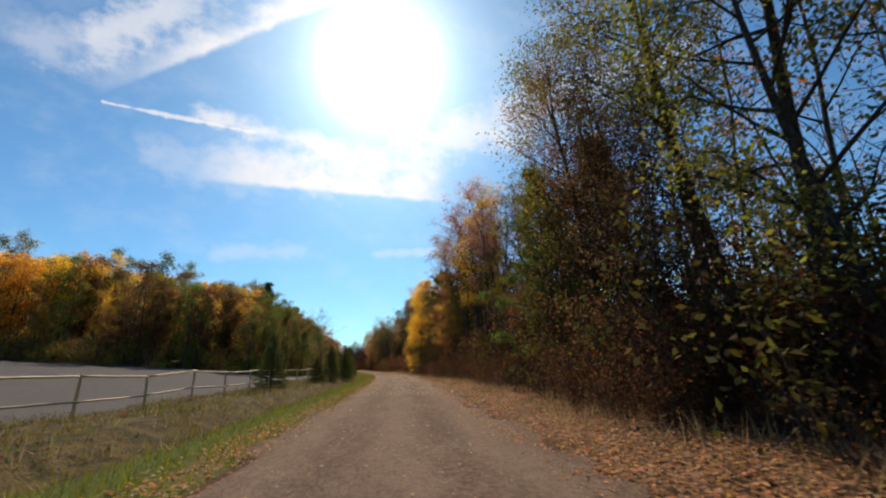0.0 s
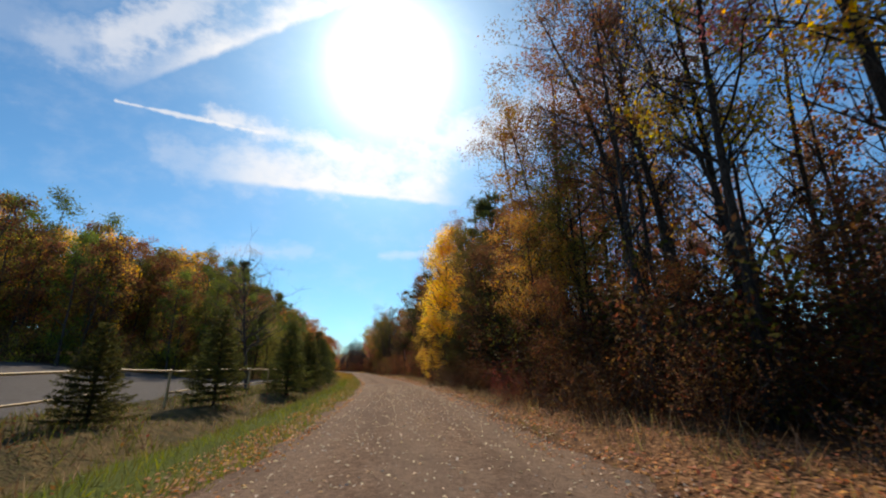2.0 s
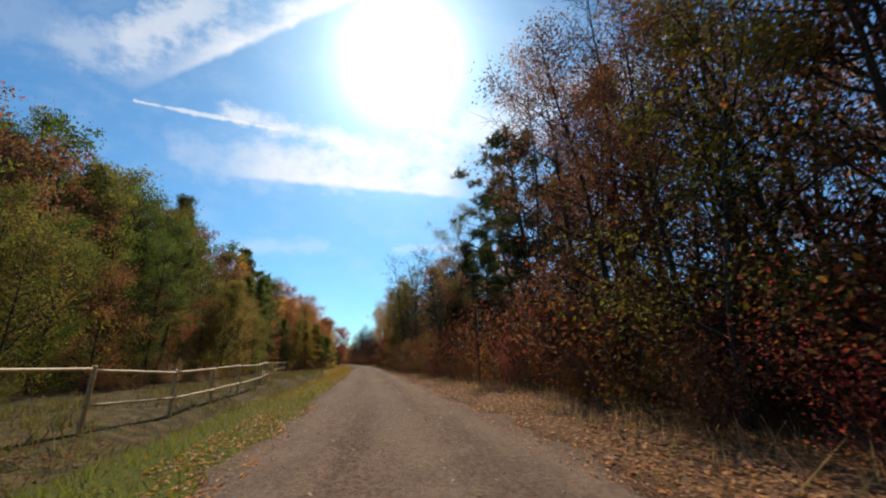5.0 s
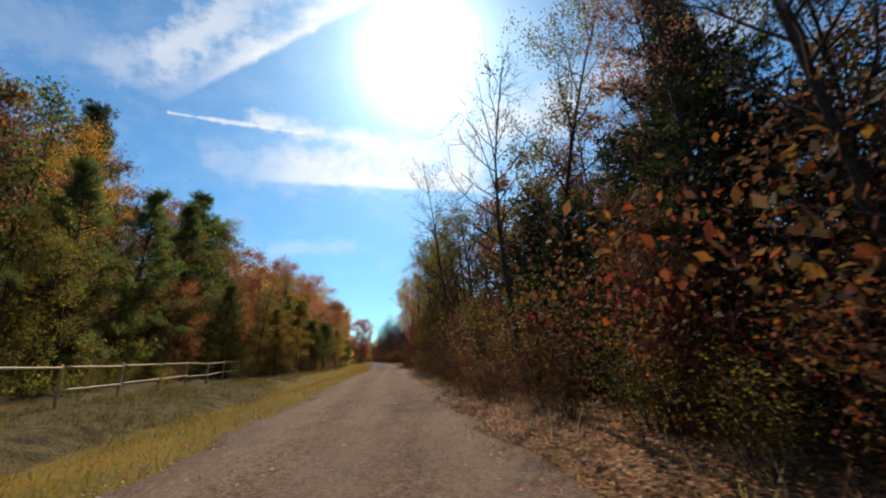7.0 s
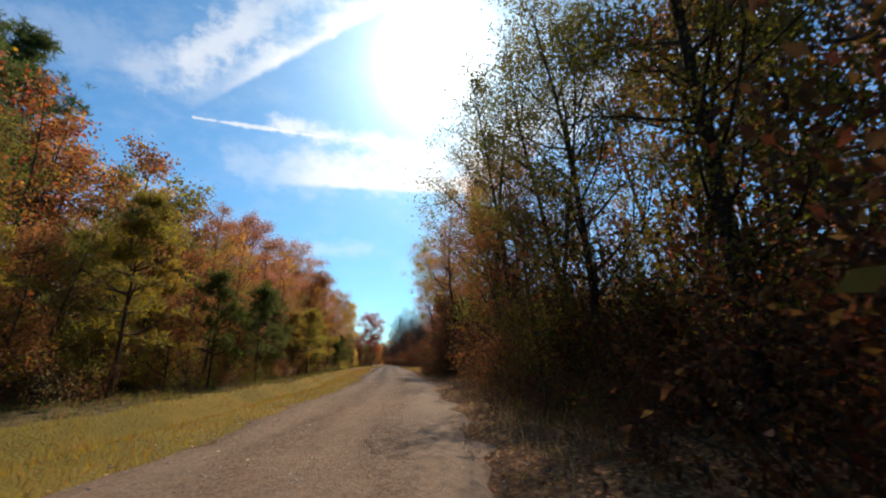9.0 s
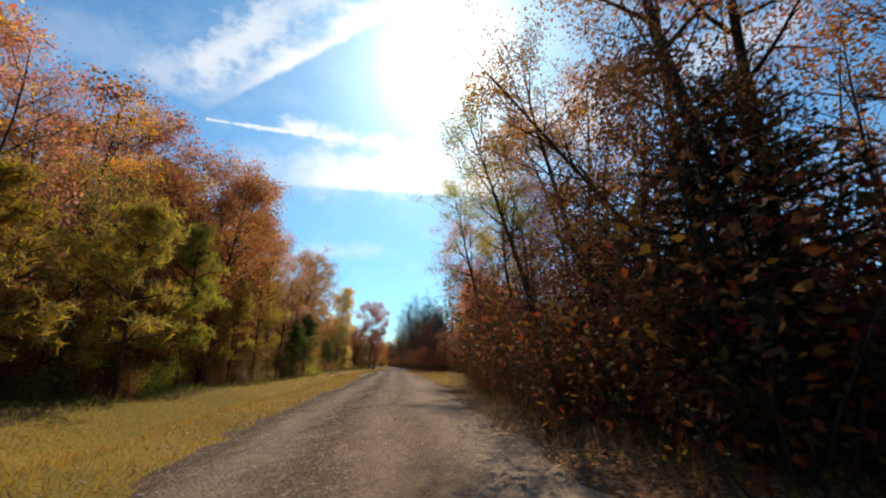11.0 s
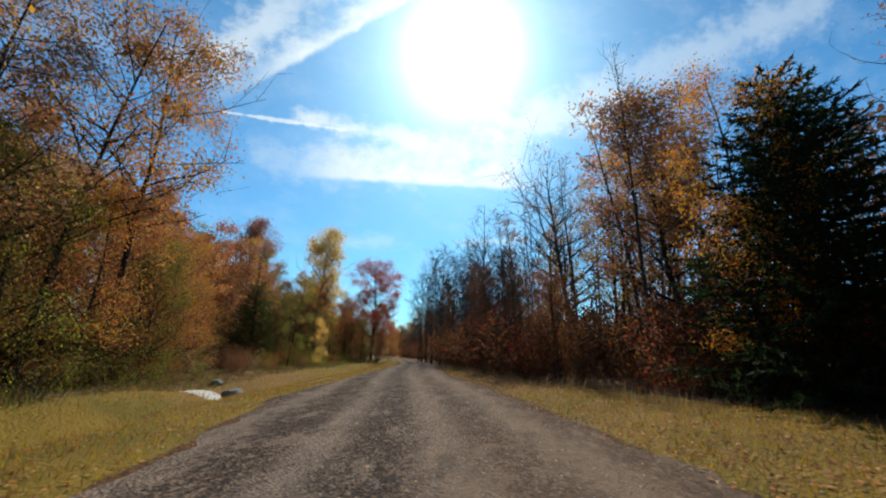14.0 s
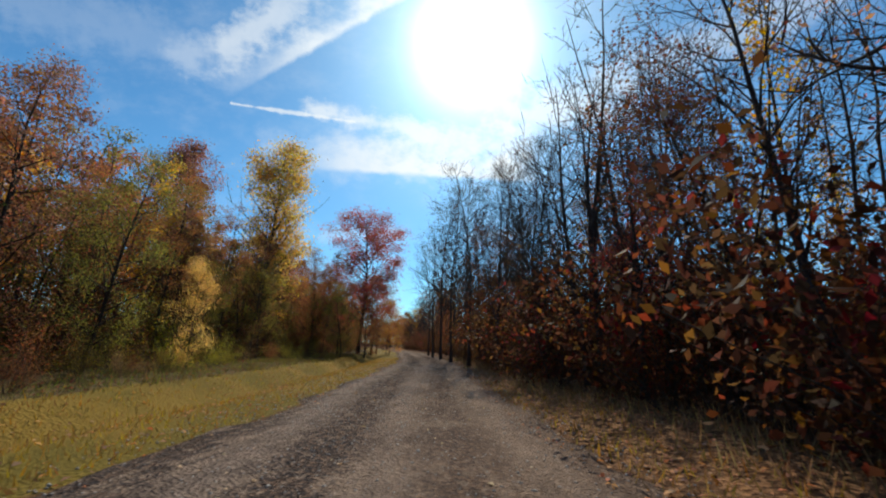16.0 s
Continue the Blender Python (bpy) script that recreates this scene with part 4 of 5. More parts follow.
def plant_right():
    rng = np.random.default_rng(3)
    # tall trees of the first rows, one by one
    for near, deep, gap, small in ((1.3, 2.8, 3.6, 0.9), (2.8, 5.4, 3.2, 1.0)):
        y = -6.0
        while y < 300:
            y += gap * rng.uniform(0.6, 1.4) * (1.0 if y < 225 else 1.7)
            x = right_x(y, rng.uniform(near, deep))
            if not clear(x, y) or (near < 2 and (22 < y < 60 or 106 < y < 128 or 138 < y < 182)):
                continue
            kind, colour = pick(rng, right_mix(y))
            set_out(rng, kind, colour, x, y, small * stature(y) * rng.uniform(0.8, 1.1) * (0.78 if y > 194 else 1.0), rng.uniform(-0.16, -0.05) if 138 < y < 182 else rng.uniform(-0.11, -0.01))
    # understorey trees
    y = 4.0
    while y < 262:
        y += rng.uniform(2.6, 4.8) * (1.0 if y < 220 else 1.6)
        x = right_x(y, rng.uniform(0.8, 3.0))
        if clear(x, y):
            # leaf colours cut to 0.65 or 0.8: this side's shade put into them
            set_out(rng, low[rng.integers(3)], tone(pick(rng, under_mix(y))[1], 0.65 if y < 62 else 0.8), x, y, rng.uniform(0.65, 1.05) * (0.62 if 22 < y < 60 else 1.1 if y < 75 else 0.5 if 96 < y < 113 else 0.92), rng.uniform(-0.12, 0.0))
    # shrubs of the edge
    y = 1.0
    while y < 262:
        y += rng.uniform(0.95, 2.3) * (1.0 if y < 220 else 1.6)
        kind, colour = pick(rng, brush_mix(y))
        # colour times 0.7 paints in the shade at the wood's foot
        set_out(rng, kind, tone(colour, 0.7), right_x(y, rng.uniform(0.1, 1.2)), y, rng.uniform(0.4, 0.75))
    brush = wood_root("undergrowth", "tangled undergrowth of brown and rust leaves, coloured dark for shade", "undergrowth")
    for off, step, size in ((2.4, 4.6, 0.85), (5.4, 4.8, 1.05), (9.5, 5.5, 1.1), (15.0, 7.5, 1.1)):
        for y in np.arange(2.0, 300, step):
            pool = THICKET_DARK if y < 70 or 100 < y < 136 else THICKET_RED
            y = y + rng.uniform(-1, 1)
            # bright of 0.4 or 0.5 darkens the leaves to imitate deep shade
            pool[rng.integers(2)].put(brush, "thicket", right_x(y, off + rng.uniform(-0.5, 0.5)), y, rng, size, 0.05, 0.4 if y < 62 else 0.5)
    wood = wood_root("woodland", "deep autumn wood of slender trees behind the roadside row", "woodland")
    for off, step in ((8.0, 8.0), (14.0, 8.5), (22.0, 9.5), (33.0, 12.0), (46.0, 13.0)):
        for y in np.arange(-2.0 if off < 30 else -40.0, 315, step):
            pool = WOOD_BARE if y < 45 or y > 204 or (138 < y < 182 and off < 20) else WOOD_OLIVE if 45 <= y < 62 or 112 < y < 138 else WOOD_RUST
            if off > 13 and pool is WOOD_OLIVE:
                pool = WOOD_RUST
            y = y + rng.uniform(-2, 2)
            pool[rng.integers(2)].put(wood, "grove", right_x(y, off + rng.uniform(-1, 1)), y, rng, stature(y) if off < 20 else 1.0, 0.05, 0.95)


def left_edge(y):
    """How far from the road the sunny side's wood begins."""
    return float(np.interp(y, [70, 80, 92, 105, 118, 126, 150, 180, 186, 197, 206, 260], [13, 11.5, 10.0, 10.5, 12.0, 8.8, 8.5, 8.0, 8.6, 11.0, 9.5, 8.0]))


def left_x(y, off):
    return road_x(y) - left_edge(y) - off


def plant_left():
    rng = np.random.default_rng(5)
    y = 70.0
    while y < 300:
        y += 2.7 * rng.uniform(0.6, 1.4) * (1.0 if y < 235 else 1.6)
        x = left_x(y, rng.uniform(0.3, 3.2))
        if clear(x, y) and not 188 < y < 200:
            kind, colour = pick(rng, left_mix(y))
            # leaf colour times 1.1 or 1.3, painting in the sun on this side
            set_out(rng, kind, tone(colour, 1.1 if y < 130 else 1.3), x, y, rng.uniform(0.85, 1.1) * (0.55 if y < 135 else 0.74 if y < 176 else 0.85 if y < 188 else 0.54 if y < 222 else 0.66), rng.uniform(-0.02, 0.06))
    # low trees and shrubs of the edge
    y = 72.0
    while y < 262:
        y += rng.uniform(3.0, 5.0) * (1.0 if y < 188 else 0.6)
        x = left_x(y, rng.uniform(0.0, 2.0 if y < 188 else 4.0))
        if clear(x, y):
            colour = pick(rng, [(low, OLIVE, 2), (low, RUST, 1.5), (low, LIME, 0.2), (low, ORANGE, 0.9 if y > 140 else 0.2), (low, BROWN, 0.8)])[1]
            # colour raised as sunlit before y 186, lowered as shaded beyond it
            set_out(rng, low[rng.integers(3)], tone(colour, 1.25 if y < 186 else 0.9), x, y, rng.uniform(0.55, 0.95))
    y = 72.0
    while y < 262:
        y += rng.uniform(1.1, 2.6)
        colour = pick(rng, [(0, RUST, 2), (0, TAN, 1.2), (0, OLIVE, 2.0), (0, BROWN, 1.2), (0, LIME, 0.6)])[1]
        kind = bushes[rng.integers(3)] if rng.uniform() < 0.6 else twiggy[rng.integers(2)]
        # the factor 1.2 stands in for sunlight on the shrubs
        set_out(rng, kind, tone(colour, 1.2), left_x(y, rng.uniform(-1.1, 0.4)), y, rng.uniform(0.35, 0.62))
    # young pines standing along the mown strip
    for y, u in ((126, -8.8), (131, -8.4), (137, -8.3), (141, -7.6), (145.5, -8.8), (148, -9.2), (151, -8.0), (155, -7.4), (159, -7.9), (163.5, -8.0), (168, -8.4), (173.8, -7.4), (176.7, -7.2), (180, -8.0)):
        set_out(rng, low_pines[rng.integers(2)], PINE_GOLD if rng.uniform() < (0.85 if 150 < y < 170 else 0.4) else PINE_GREEN, road_x(y) + u, y, rng.uniform(0.75, 1.15) * (1.0 if y < 170 else 0.72))
    brush = wood_root("undergrowth", "low olive and rust undergrowth at the wood's foot", "undergrowth")
    for off, step in ((1.8, 5.0), (5.5, 6.0), (11.0, 7.5)):
        for y in np.arange(74.0, 300, step):
            size = 0.62 if off < 2 else 1.0
            # bright 0.6 beyond y 186: shade under the crowns put into the leaves
            (THICKET_OLIVE if y < 150 or rng.uniform() < 0.25 else THICKET_DARK)[rng.integers(2)].put(brush, "thicket", left_x(y, off), y, rng, size, 0.1, 1.0 if y < 186 else 0.6)
    wood = wood_root("woodland", "mixed olive, rust and orange wood behind the grass strip", "woodland")
    for off, step, k in ((5.5, 8.0, 0), (11.5, 8.5, 1), (19.0, 9.0, 2), (28.0, 10.0, 3), (39.0, 12.0, 3), (52.0, 13.0, 3)):
        for y in np.arange(74.0, 315, step):
            pool = WOOD_GREEN if y < 124 else WOOD_OLIVE if y < 142 or (y > 190 and rng.uniform() < 0.35) else WOOD_ORANGE
            size = (0.70, 0.85, 1.0, 1.1)[k] if y < 135 else (0.85, 1.0, 1.05, 1.1)[k] if y < 186 else (0.66, 0.85, 0.95, 1.0)[k]
            y = y + rng.uniform(-2, 2)
            # bright 1.2 lightens the leaf tints as if the sun fell on them
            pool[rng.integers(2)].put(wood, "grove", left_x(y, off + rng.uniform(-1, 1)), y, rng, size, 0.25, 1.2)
    # the wood closes behind the road's last bend
    for y in np.arange(305, 372, 8.0):
        for off in (5.5, 10.0, 17.0, 26.0, 36.0, 48.0):
            WOOD_ORANGE[rng.integers(2)].put(wood, "grove", road_x(y) + off, y + rng.uniform(-2, 2), rng, 0.62, 0.1, 1.2)
        WOOD_RUST[rng.integers(2)].put(wood, "grove", road_x(y) - 9, y, rng, 0.7, 0.1, 1.1)


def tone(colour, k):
    """The leaf colour times k; in places this puts sun or shade into it."""
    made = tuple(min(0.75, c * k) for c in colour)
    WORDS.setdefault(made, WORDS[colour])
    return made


def plant_slope():
    rng = np.random.default_rng(9)
    wood = wood_root("woodland", "autumn wood covering the slope beyond the field", "woodland")
    done = []
    while len(done) < 92:
        x, y = rng.uniform(-122, -20), rng.uniform(22, 160)
        depth = float(beyond_field(x, y))
        if depth < 2.5 or depth > 42 or (x - road_x(y)) > -26 or any((x - a) ** 2 + (y - b) ** 2 < 30 for a, b in done):
            continue
        done.append((x, y))
        golden = math.exp(-((x + 64) / 10) ** 2 - ((y - 92) / 26) ** 2) > 0.35
        grove = WOOD_GOLD if golden else WOOD_SLOPE[rng.integers(3)]
        grove.put(wood, "grove", x, y, rng, rng.uniform(0.95, 1.14) * (0.70 if depth < 6 else 1.0) * (1.12 if golden else float(np.interp(x, [-72, -54, -40, -30], [1.1, 0.84, 0.84, 1.0]))), 0.45, 1.15)
    brush = wood_root("undergrowth", "dark undergrowth along the field's far edge", "undergrowth")
    for x in np.arange(-112, -22, 4.5):
        y = 76 + (x + 14) * 0.36 + 2.0
        THICKET_OLIVE[rng.integers(2)].put(brush, "thicket", float(x), float(y), rng, 1.1, 0.2, 0.9)
    for x, y in ((-79.0, 140.6), (-52, 104), (-46, 96), (-40, 118), (-31, 100)):
        set_out(rng, big_spruce, DARK_GREEN, x, y, 1.35 if x < -60 else 0.85, 0, 2.3 if x < -60 else 1.5)


def plant_named():
    rng = np.random.default_rng(13)

    def stand(kind, colour, x, y, size=1.0, lean=0.0, tall=1.0):
        set_out(rng, kind, colour, x + (float(bend(y)) if y < 207 else 0.0), y, size, lean, tall)

    stand(dense[0], YELLOW, 2.7, 62.5, 0.98, -0.02)                     # bright yellow tree of the shady side
    stand(low[1], YELLOW, 1.5, 60.5, 0.72)
    stand(full[0], OLIVE, 4.6, 65.5, 0.95)
    stand(thin[2], OLIVE, -0.3, 109.0, 1.12, -0.03)
    stand(bushy_pine, DARK_GREEN, 2.4, 103.0, 1.05, -0.03)
    stand(bushy_pine, DEEP_GREEN, 4.2, 106.5, 1.2, -0.02)
    # added conifers: dark masses standing in for deep shade, and casting more
    for x, y, k in ((0.2, 99.5, 0.72), (0.8, 104.2, 0.76), (1.0, 110.0, 0.82), (4.7, 49.5, 0.62), (-7.2, 150.5, 0.62), (-7.0, 156.0, 0.56)):
        stand(big_spruce, DARK_GREEN, x, y, k)
    stand(full[0], OLIVE, -6.4, 135.5, 1.15, -0.06)
    stand(tall[0], LIME, -10.3, 169.5, 0.95, -0.14)
    stand(tall[1], LIME, -8.2, 160.5, 0.95, -0.17)
    stand(tall[2], ORANGE, -7.4, 149.5, 0.95, -0.14)
    stand(tall[0], PINK, -6.6, 150.6, 1.0, -0.10)
    for x, y, k, c, sz in ((4.9, 43.5, 2, RUST, 0.62), (6.0, 44.5, 0, BROWN, 0.8)):
        stand(full[k], c, x, y, sz)
    for x, y, k, c, sz in ((1.2, 84.0, 0, RED, 0.75), (1.6, 86.0, 1, TAN, 0.7), (0.8, 87.6, 2, GOLD, 0.7), (2.6, 82.4, 1, RED, 0.8), (0.4, 89.6, 0, RED, 0.8)):
        stand(bushes[k], c, x, y, sz)
    for x, y, k, c, sz in ((-2.8, 125.5, 1, OLIVE, 0.95), (-4.2, 129.0, 0, OLIVE, 0.95), (3.5, 114.0, 1, BROWN, 1.0)):
        stand(full[k], c, x, y, sz, -0.03)
    for x, y, k in ((4.2, 78.6, 0), (6.6, 76.6, 2), (5.0, 75.0, 1)):
        stand(bare[k], BROWN, x, y, 1.08, -0.03)
    stand(tall[1], RUST, 6.2, 80.6, 1.0, -0.05)
    stand(full[0], BROWN, 8.4, 79.5, 1.0, -0.03)
    for x, y, k, c, sz in ((-36.3, 232.0, 0, RUST, 0.9), (-35.4, 236.5, 1, BROWN, 0.8), (-37.4, 243.0, 2, RUST, 1.0), (-41.5, 231.5, 0, BROWN, 1.0), (-44.0, 229.0, 1, OLIVE, 1.05), (-38.8, 222.5, 2, BROWN, 0.95), (-40.5, 236.0, 1, RUST, 1.1), (-34.8, 229.0, 2, OLIVE, 0.7), (-42.0, 221.0, 0, OLIVE, 1.0), (-35.8, 247.0, 1, ORANGE, 0.9), (-37.5, 252.0, 0, RUST, 1.0)):
        stand(low[k], c, x, y, sz)
    stand(gnarled, PINK, -14.0, 206.5, 1.28)
    stand(pines[0], DEEP_GREEN, 4.8, 95.2, 1.12, -0.16)
    stand(pines[1], DEEP_GREEN, 4.4, 88.4, 1.1, -0.10)
    stand(full[0], OLIVE, 4.4, 51.0, 0.8)
    stand(pines[0], PINE_GREEN, 5.8, 52.5, 0.98, -0.08)
    stand(bushy_pine, PINE_GREEN, 4.6, 56.0, 0.72, -0.03)
    stand(bushy_pine, PINE_GREEN, 6.8, 17.2, 0.88)
    # two further pines, added as dark fill beside the one above
    stand(bushy_pine, DEEP_GREEN, 8.4, 21.0, 0.8)
    stand(bushy_pine, DEEP_GREEN, 9.2, 16.0, 0.95)
    stand(full[1], BROWN, 7.8, 24.0, 0.62)
    stand(tall[1], RUST, 7.6, 15.0, 0.95, -0.04)
    stand(full[1], BROWN, 8.6, 13.4, 1.0)
    stand(full[2], OLIVE, 6.4, 41.5, 0.72)
    stand(tall[1], RUST, 7.0, 47.0, 1.0, -0.02)
    stand(low[0], BROWN, 4.3, 46.5, 1.15, -0.04)
    stand(low[2], OLIVE, 5.6, 43.8, 1.2, -0.04)
    stand(thin[1], OAK, -3.8, 155.3, 0.92, -0.52)
    stand(tall[0], RUST, 7.6, 37.0, 1.0, -0.08)
    stand(tall[2], ROSE, 8.4, 32.0, 1.0, -0.08)
    stand(tall[1], RUST, 9.0, 40.0, 1.05, -0.04)
    stand(tall[2], RUST, 6.8, 44.0, 1.0, -0.05)
    stand(tall[2], RUST, 7.6, 91.0, 1.05, -0.08)
    stand(pines[1], DEEP_GREEN, 8.4, 93.5, 1.05, -0.06)
    stand(tall[0], PINK, 6.6, 84.5, 1.0, -0.1)
    stand(airy[0], OAK, 4.6, 41.0, 0.56)
    for x, y, k in ((6.2, 33.5, 0), (7.0, 30.0, 1), (7.6, 35.0, 3)):
        stand(thin[k], tone(YELLOW, 0.8), x, y, 1.05, -0.03)
    stand(big_spruce, DARK_GREEN, 1.2, 117.0, 1.08, 0, 1.08)
    stand(big_spruce, DARK_GREEN, 3.2, 120.5, 1.1, 0, 1.1)
    stand(full[1], GOLD, -22.6, 111.5, 0.9)
    # needle green times 1.4 to 1.5: sunlight put into the colour
    for x, y, sz in ((-19.8, 103.5, 0.72), (-20.4, 109.0, 0.86), (-21.6, 114.0, 0.92), (-23.0, 120.0, 1.02), (-25.2, 125.0, 1.0)):
        stand(bushy_pine, tone(PINE_GREEN, 1.5), x, y, sz)
    stand(pines[1], tone(PINE_GREEN, 1.4), -27.5, 131.0, 1.0)
    stand(full[2], OLIVE, -24.0, 126.0, 0.9)
    stand(bare[2], TAN, -4.0, 121.0, 1.0, -0.05)
    stand(bare[1], TAN, -3.0, 121.8, 0.95, 0.03)
    stand(airy[0], ROSE, -10.7, 174.8, 1.02, -0.17)
    stand(maple[0], tone(RUST, 1.3), -10.6, 197.5, 1.0, -0.04)
    stand(dense[1], tone(RUST, 1.4), -10.9, 182.0, 0.60, -0.08)
    stand(bare[1], BROWN, -2.6, 105.5, 0.85, -0.08)
    stand(big_spruce, DARK_GREEN, -11.4, 189.8, 0.90, 0, 1.0)
    stand(big_spruce, DARK_GREEN, -8.6, 193.0, 1.05, 0, 1.0)
    stand(full[2], tone(GOLD, 1.2), -12.7, 190.2, 0.64, -0.04)
    stand(full[2], GOLD, -12.6, 203.5, 0.95)
    stand(thin[2], PINK, -11.9, 203.5, 0.95, -0.08)
    stand(multi[0], BROWN, -20.6, 211.8, 1.08)
    stand(multi[1], BROWN, -18.8, 214.0, 0.95)
    for x, y, k, sz in ((-20.2, 209.0, 0, 0.68), (-21.6, 215.0, 1, 0.75), (-23.4, 219.0, 0, 0.9), (-25.0, 224.0, 1, 0.98), (-26.6, 229.0, 0, 1.08), (-28.0, 234.0, 1, 1.12), (-29.5, 239.5, 0, 1.1), (-31.0, 246.0, 1, 1.0)):
        stand(bare[k], BROWN, x, y, sz * 0.92)
        stand(bare[k + 1], RUST, x + 1.9, y + 1.6, sz * 0.95)
    stand(dense[0], tone(PALE_GOLD, 1.15), -40.8, 228.0, 1.2, 0, 0.98)
    stand(full[1], OLIVE, -44.5, 224.0, 0.85)
    stand(dense[1], RED, -37.5, 240.8, 1.08, 0, 1.03)
    stand(maple[0], RUST, -38.2, 247.5, 0.72)
    stand(dense[0], PINK, -54.0, 231.5, 1.28, 0, 1.08)
    stand(big_spruce, SPRUCE_GREEN, -36.0, 206.0, 0.58)
    stand(full[1], RUST, -36.5, 197.5, 0.72)
    stand(full[0], ORANGE, -38.0, 193.5, 0.8)
    stand(airy[0], GOLD, -36.4, 200.0, 0.6)
    stand(full[2], PINK, -37.5, 209.0, 0.72)
    stand(low[0], tone(PALE_GOLD, 1.2), -33.6, 212.1, 0.38, 0, 1.55)
    for x, y, k, c, sz in ((-41.0, 247.5, 0, RUST, 0.7), (-44.0, 251.0, 1, BROWN, 0.75), (-42.0, 243.0, 2, BROWN, 0.62), (-40.0, 256.0, 0, OLIVE, 0.7), (-45.5, 238.0, 1, OLIVE, 0.7)):
        stand(full[k], c, x, y, sz)
    stand(dense[1], tone(PINK, 1.2), -32.6, 174.0, 1.22, 0, 1.08)
    stand(dense[1], PINK, -37.6, 171.5, 1.3, 0, 1.16)
    stand(tall[1], ORANGE, -34.8, 188.6, 1.12, 0.03)
    stand(bushy_pine, DEEP_GREEN, -29.2, 164.5, 1.15)
    for x, y, k in ((-40.3, 129.3, 2.0), (-43.5, 131.5, 1.95), (-33.0, 136.6, 1.7), (-31.0, 133.0, 1.4)):
        stand(bushy_pine, tone(PINE_GREEN, 0.85), x, y, k)
    for x, y, k, c in ((-23.0, 91.5, 0, OLIVE), (-24.8, 96.5, 1, GREEN), (-27.0, 88.0, 0, OLIVE), (-26.0, 103.0, 1, OLIVE)):
        stand(dense[k], c, x, y, 0.92)
    # the rust maples here are raised by 1.4, sunlit by colour
    stand(maple[0], tone(RUST, 1.4), -27.6, 171.0, 0.85)
    stand(airy[1], OAK, -28.6, 177.5, 0.9)
    stand(maple[0], tone(RUST, 1.4), -29.0, 162.5, 0.85)
    stand(airy[1], ORANGE, -31.8, 191.2, 1.05, 0.10)
    stand(airy[0], ORANGE, -31.4, 188.6, 0.95, 0.08)
    for x, y, k, c, sz in ((-29.9, 187.0, 0, OLIVE, 0.9), (-30.8, 189.6, 1, ORANGE, 0.85), (-32.0, 193.2, 2, RUST, 0.8), (-33.0, 190.5, 0, ORANGE, 1.1), (-29.2, 184.8, 1, OLIVE, 0.8), (-33.4, 195.8, 1, RUST, 0.9), (-35.0, 198.0, 2, ORANGE, 0.95)):
        stand(low[k], c, x, y, sz)
    stand(tall[0], RUST, -29.8, 184.0, 0.8, 0.04)
    stand(airy[0], OAK, -28.3, 181.5, 0.95, 0.06)
    for x, y, k, c, sz in ((-3.4, 108.6, 0, OAK, 0.7), (-3.4, 111.4, 2, RUST, 0.85), (-4.3, 112.6, 0, GOLD, 0.6), (-4.3, 114.6, 1, RUST, 0.95), (-3.2, 106.8, 2, TAN, 0.85)):
        stand(bushes[k], c, x, y, sz)
    for i in range(26):
        y = 193.5 + i * 1.25
        c = (BROWN, OLIVE, RUST, LIME, BROWN, TAN)[rng.integers(6)]
        stand(bushes[rng.integers(3)], c, road_x(y) - bend(y) * (y < 207) - rng.uniform(7.4, 10.5) - (1.6 if y < 197 else 0.0), y, rng.uniform(0.28, 0.55))
    stand(gnarled, TAN, -9.0, 50.6, 0.66)
    for x, y, s, k in ((-7.0, 25.6, 0.84, 1), (-6.6, 35.9, 0.64, 0), (-6.4, 41.0, 0.85, 1), (-6.4, 48.9, 1.0, 1), (-7.1, 55.5, 1.1, 0), (-7.6, 60.5, 1.1, 1), (-8.1, 64.5, 1.05, 0), (-8.6, 68.5, 1.1, 1), (-10.7, 66.0, 1.3, 0)):
        stand(spruces[k], SPRUCE_GREEN if y < 58 else DEEP_GREEN, x, y, s)


plant_named()
plant_right()
plant_left()
plant_slope()


# ======================= fence =======================
def part(name, me, parent, label=""):
    ob = new(name, me)
    ob.parent = parent
    if label:
        tagged(ob, label)
    return ob


def pole_mesh(name, length, radius, seed, sides=9, taper=0.88):
    """A peeled pole along +z with slightly uneven thickness and a chamfered end."""
    rng = np.random.default_rng(seed)
    k = 7
    f = np.concatenate([np.linspace(0, 1, k), [1.0]])
    pts = np.stack([np.cumsum(rng.normal(size=k + 1)) * 0.0035, np.cumsum(rng.normal(size=k + 1)) * 0.0035, f * length], 1)
    pts[-2, 2] -= radius * 0.35
    rad = radius * (1 - (1 - taper) * f) * rng.uniform(0.96, 1.05, k + 1)
    rad[-1] = radius * 0.6
    t = Tubes()
    t.add(pts, rad, sides)
    me = t.mesh(name, M_FENCE)
    bm = bmesh.new()
    bm.from_mesh(me)
    bmesh.ops.holes_fill(bm, edges=[e for e in bm.edges if e.is_boundary])
    bm.to_mesh(me)
    bm.free()
    return me


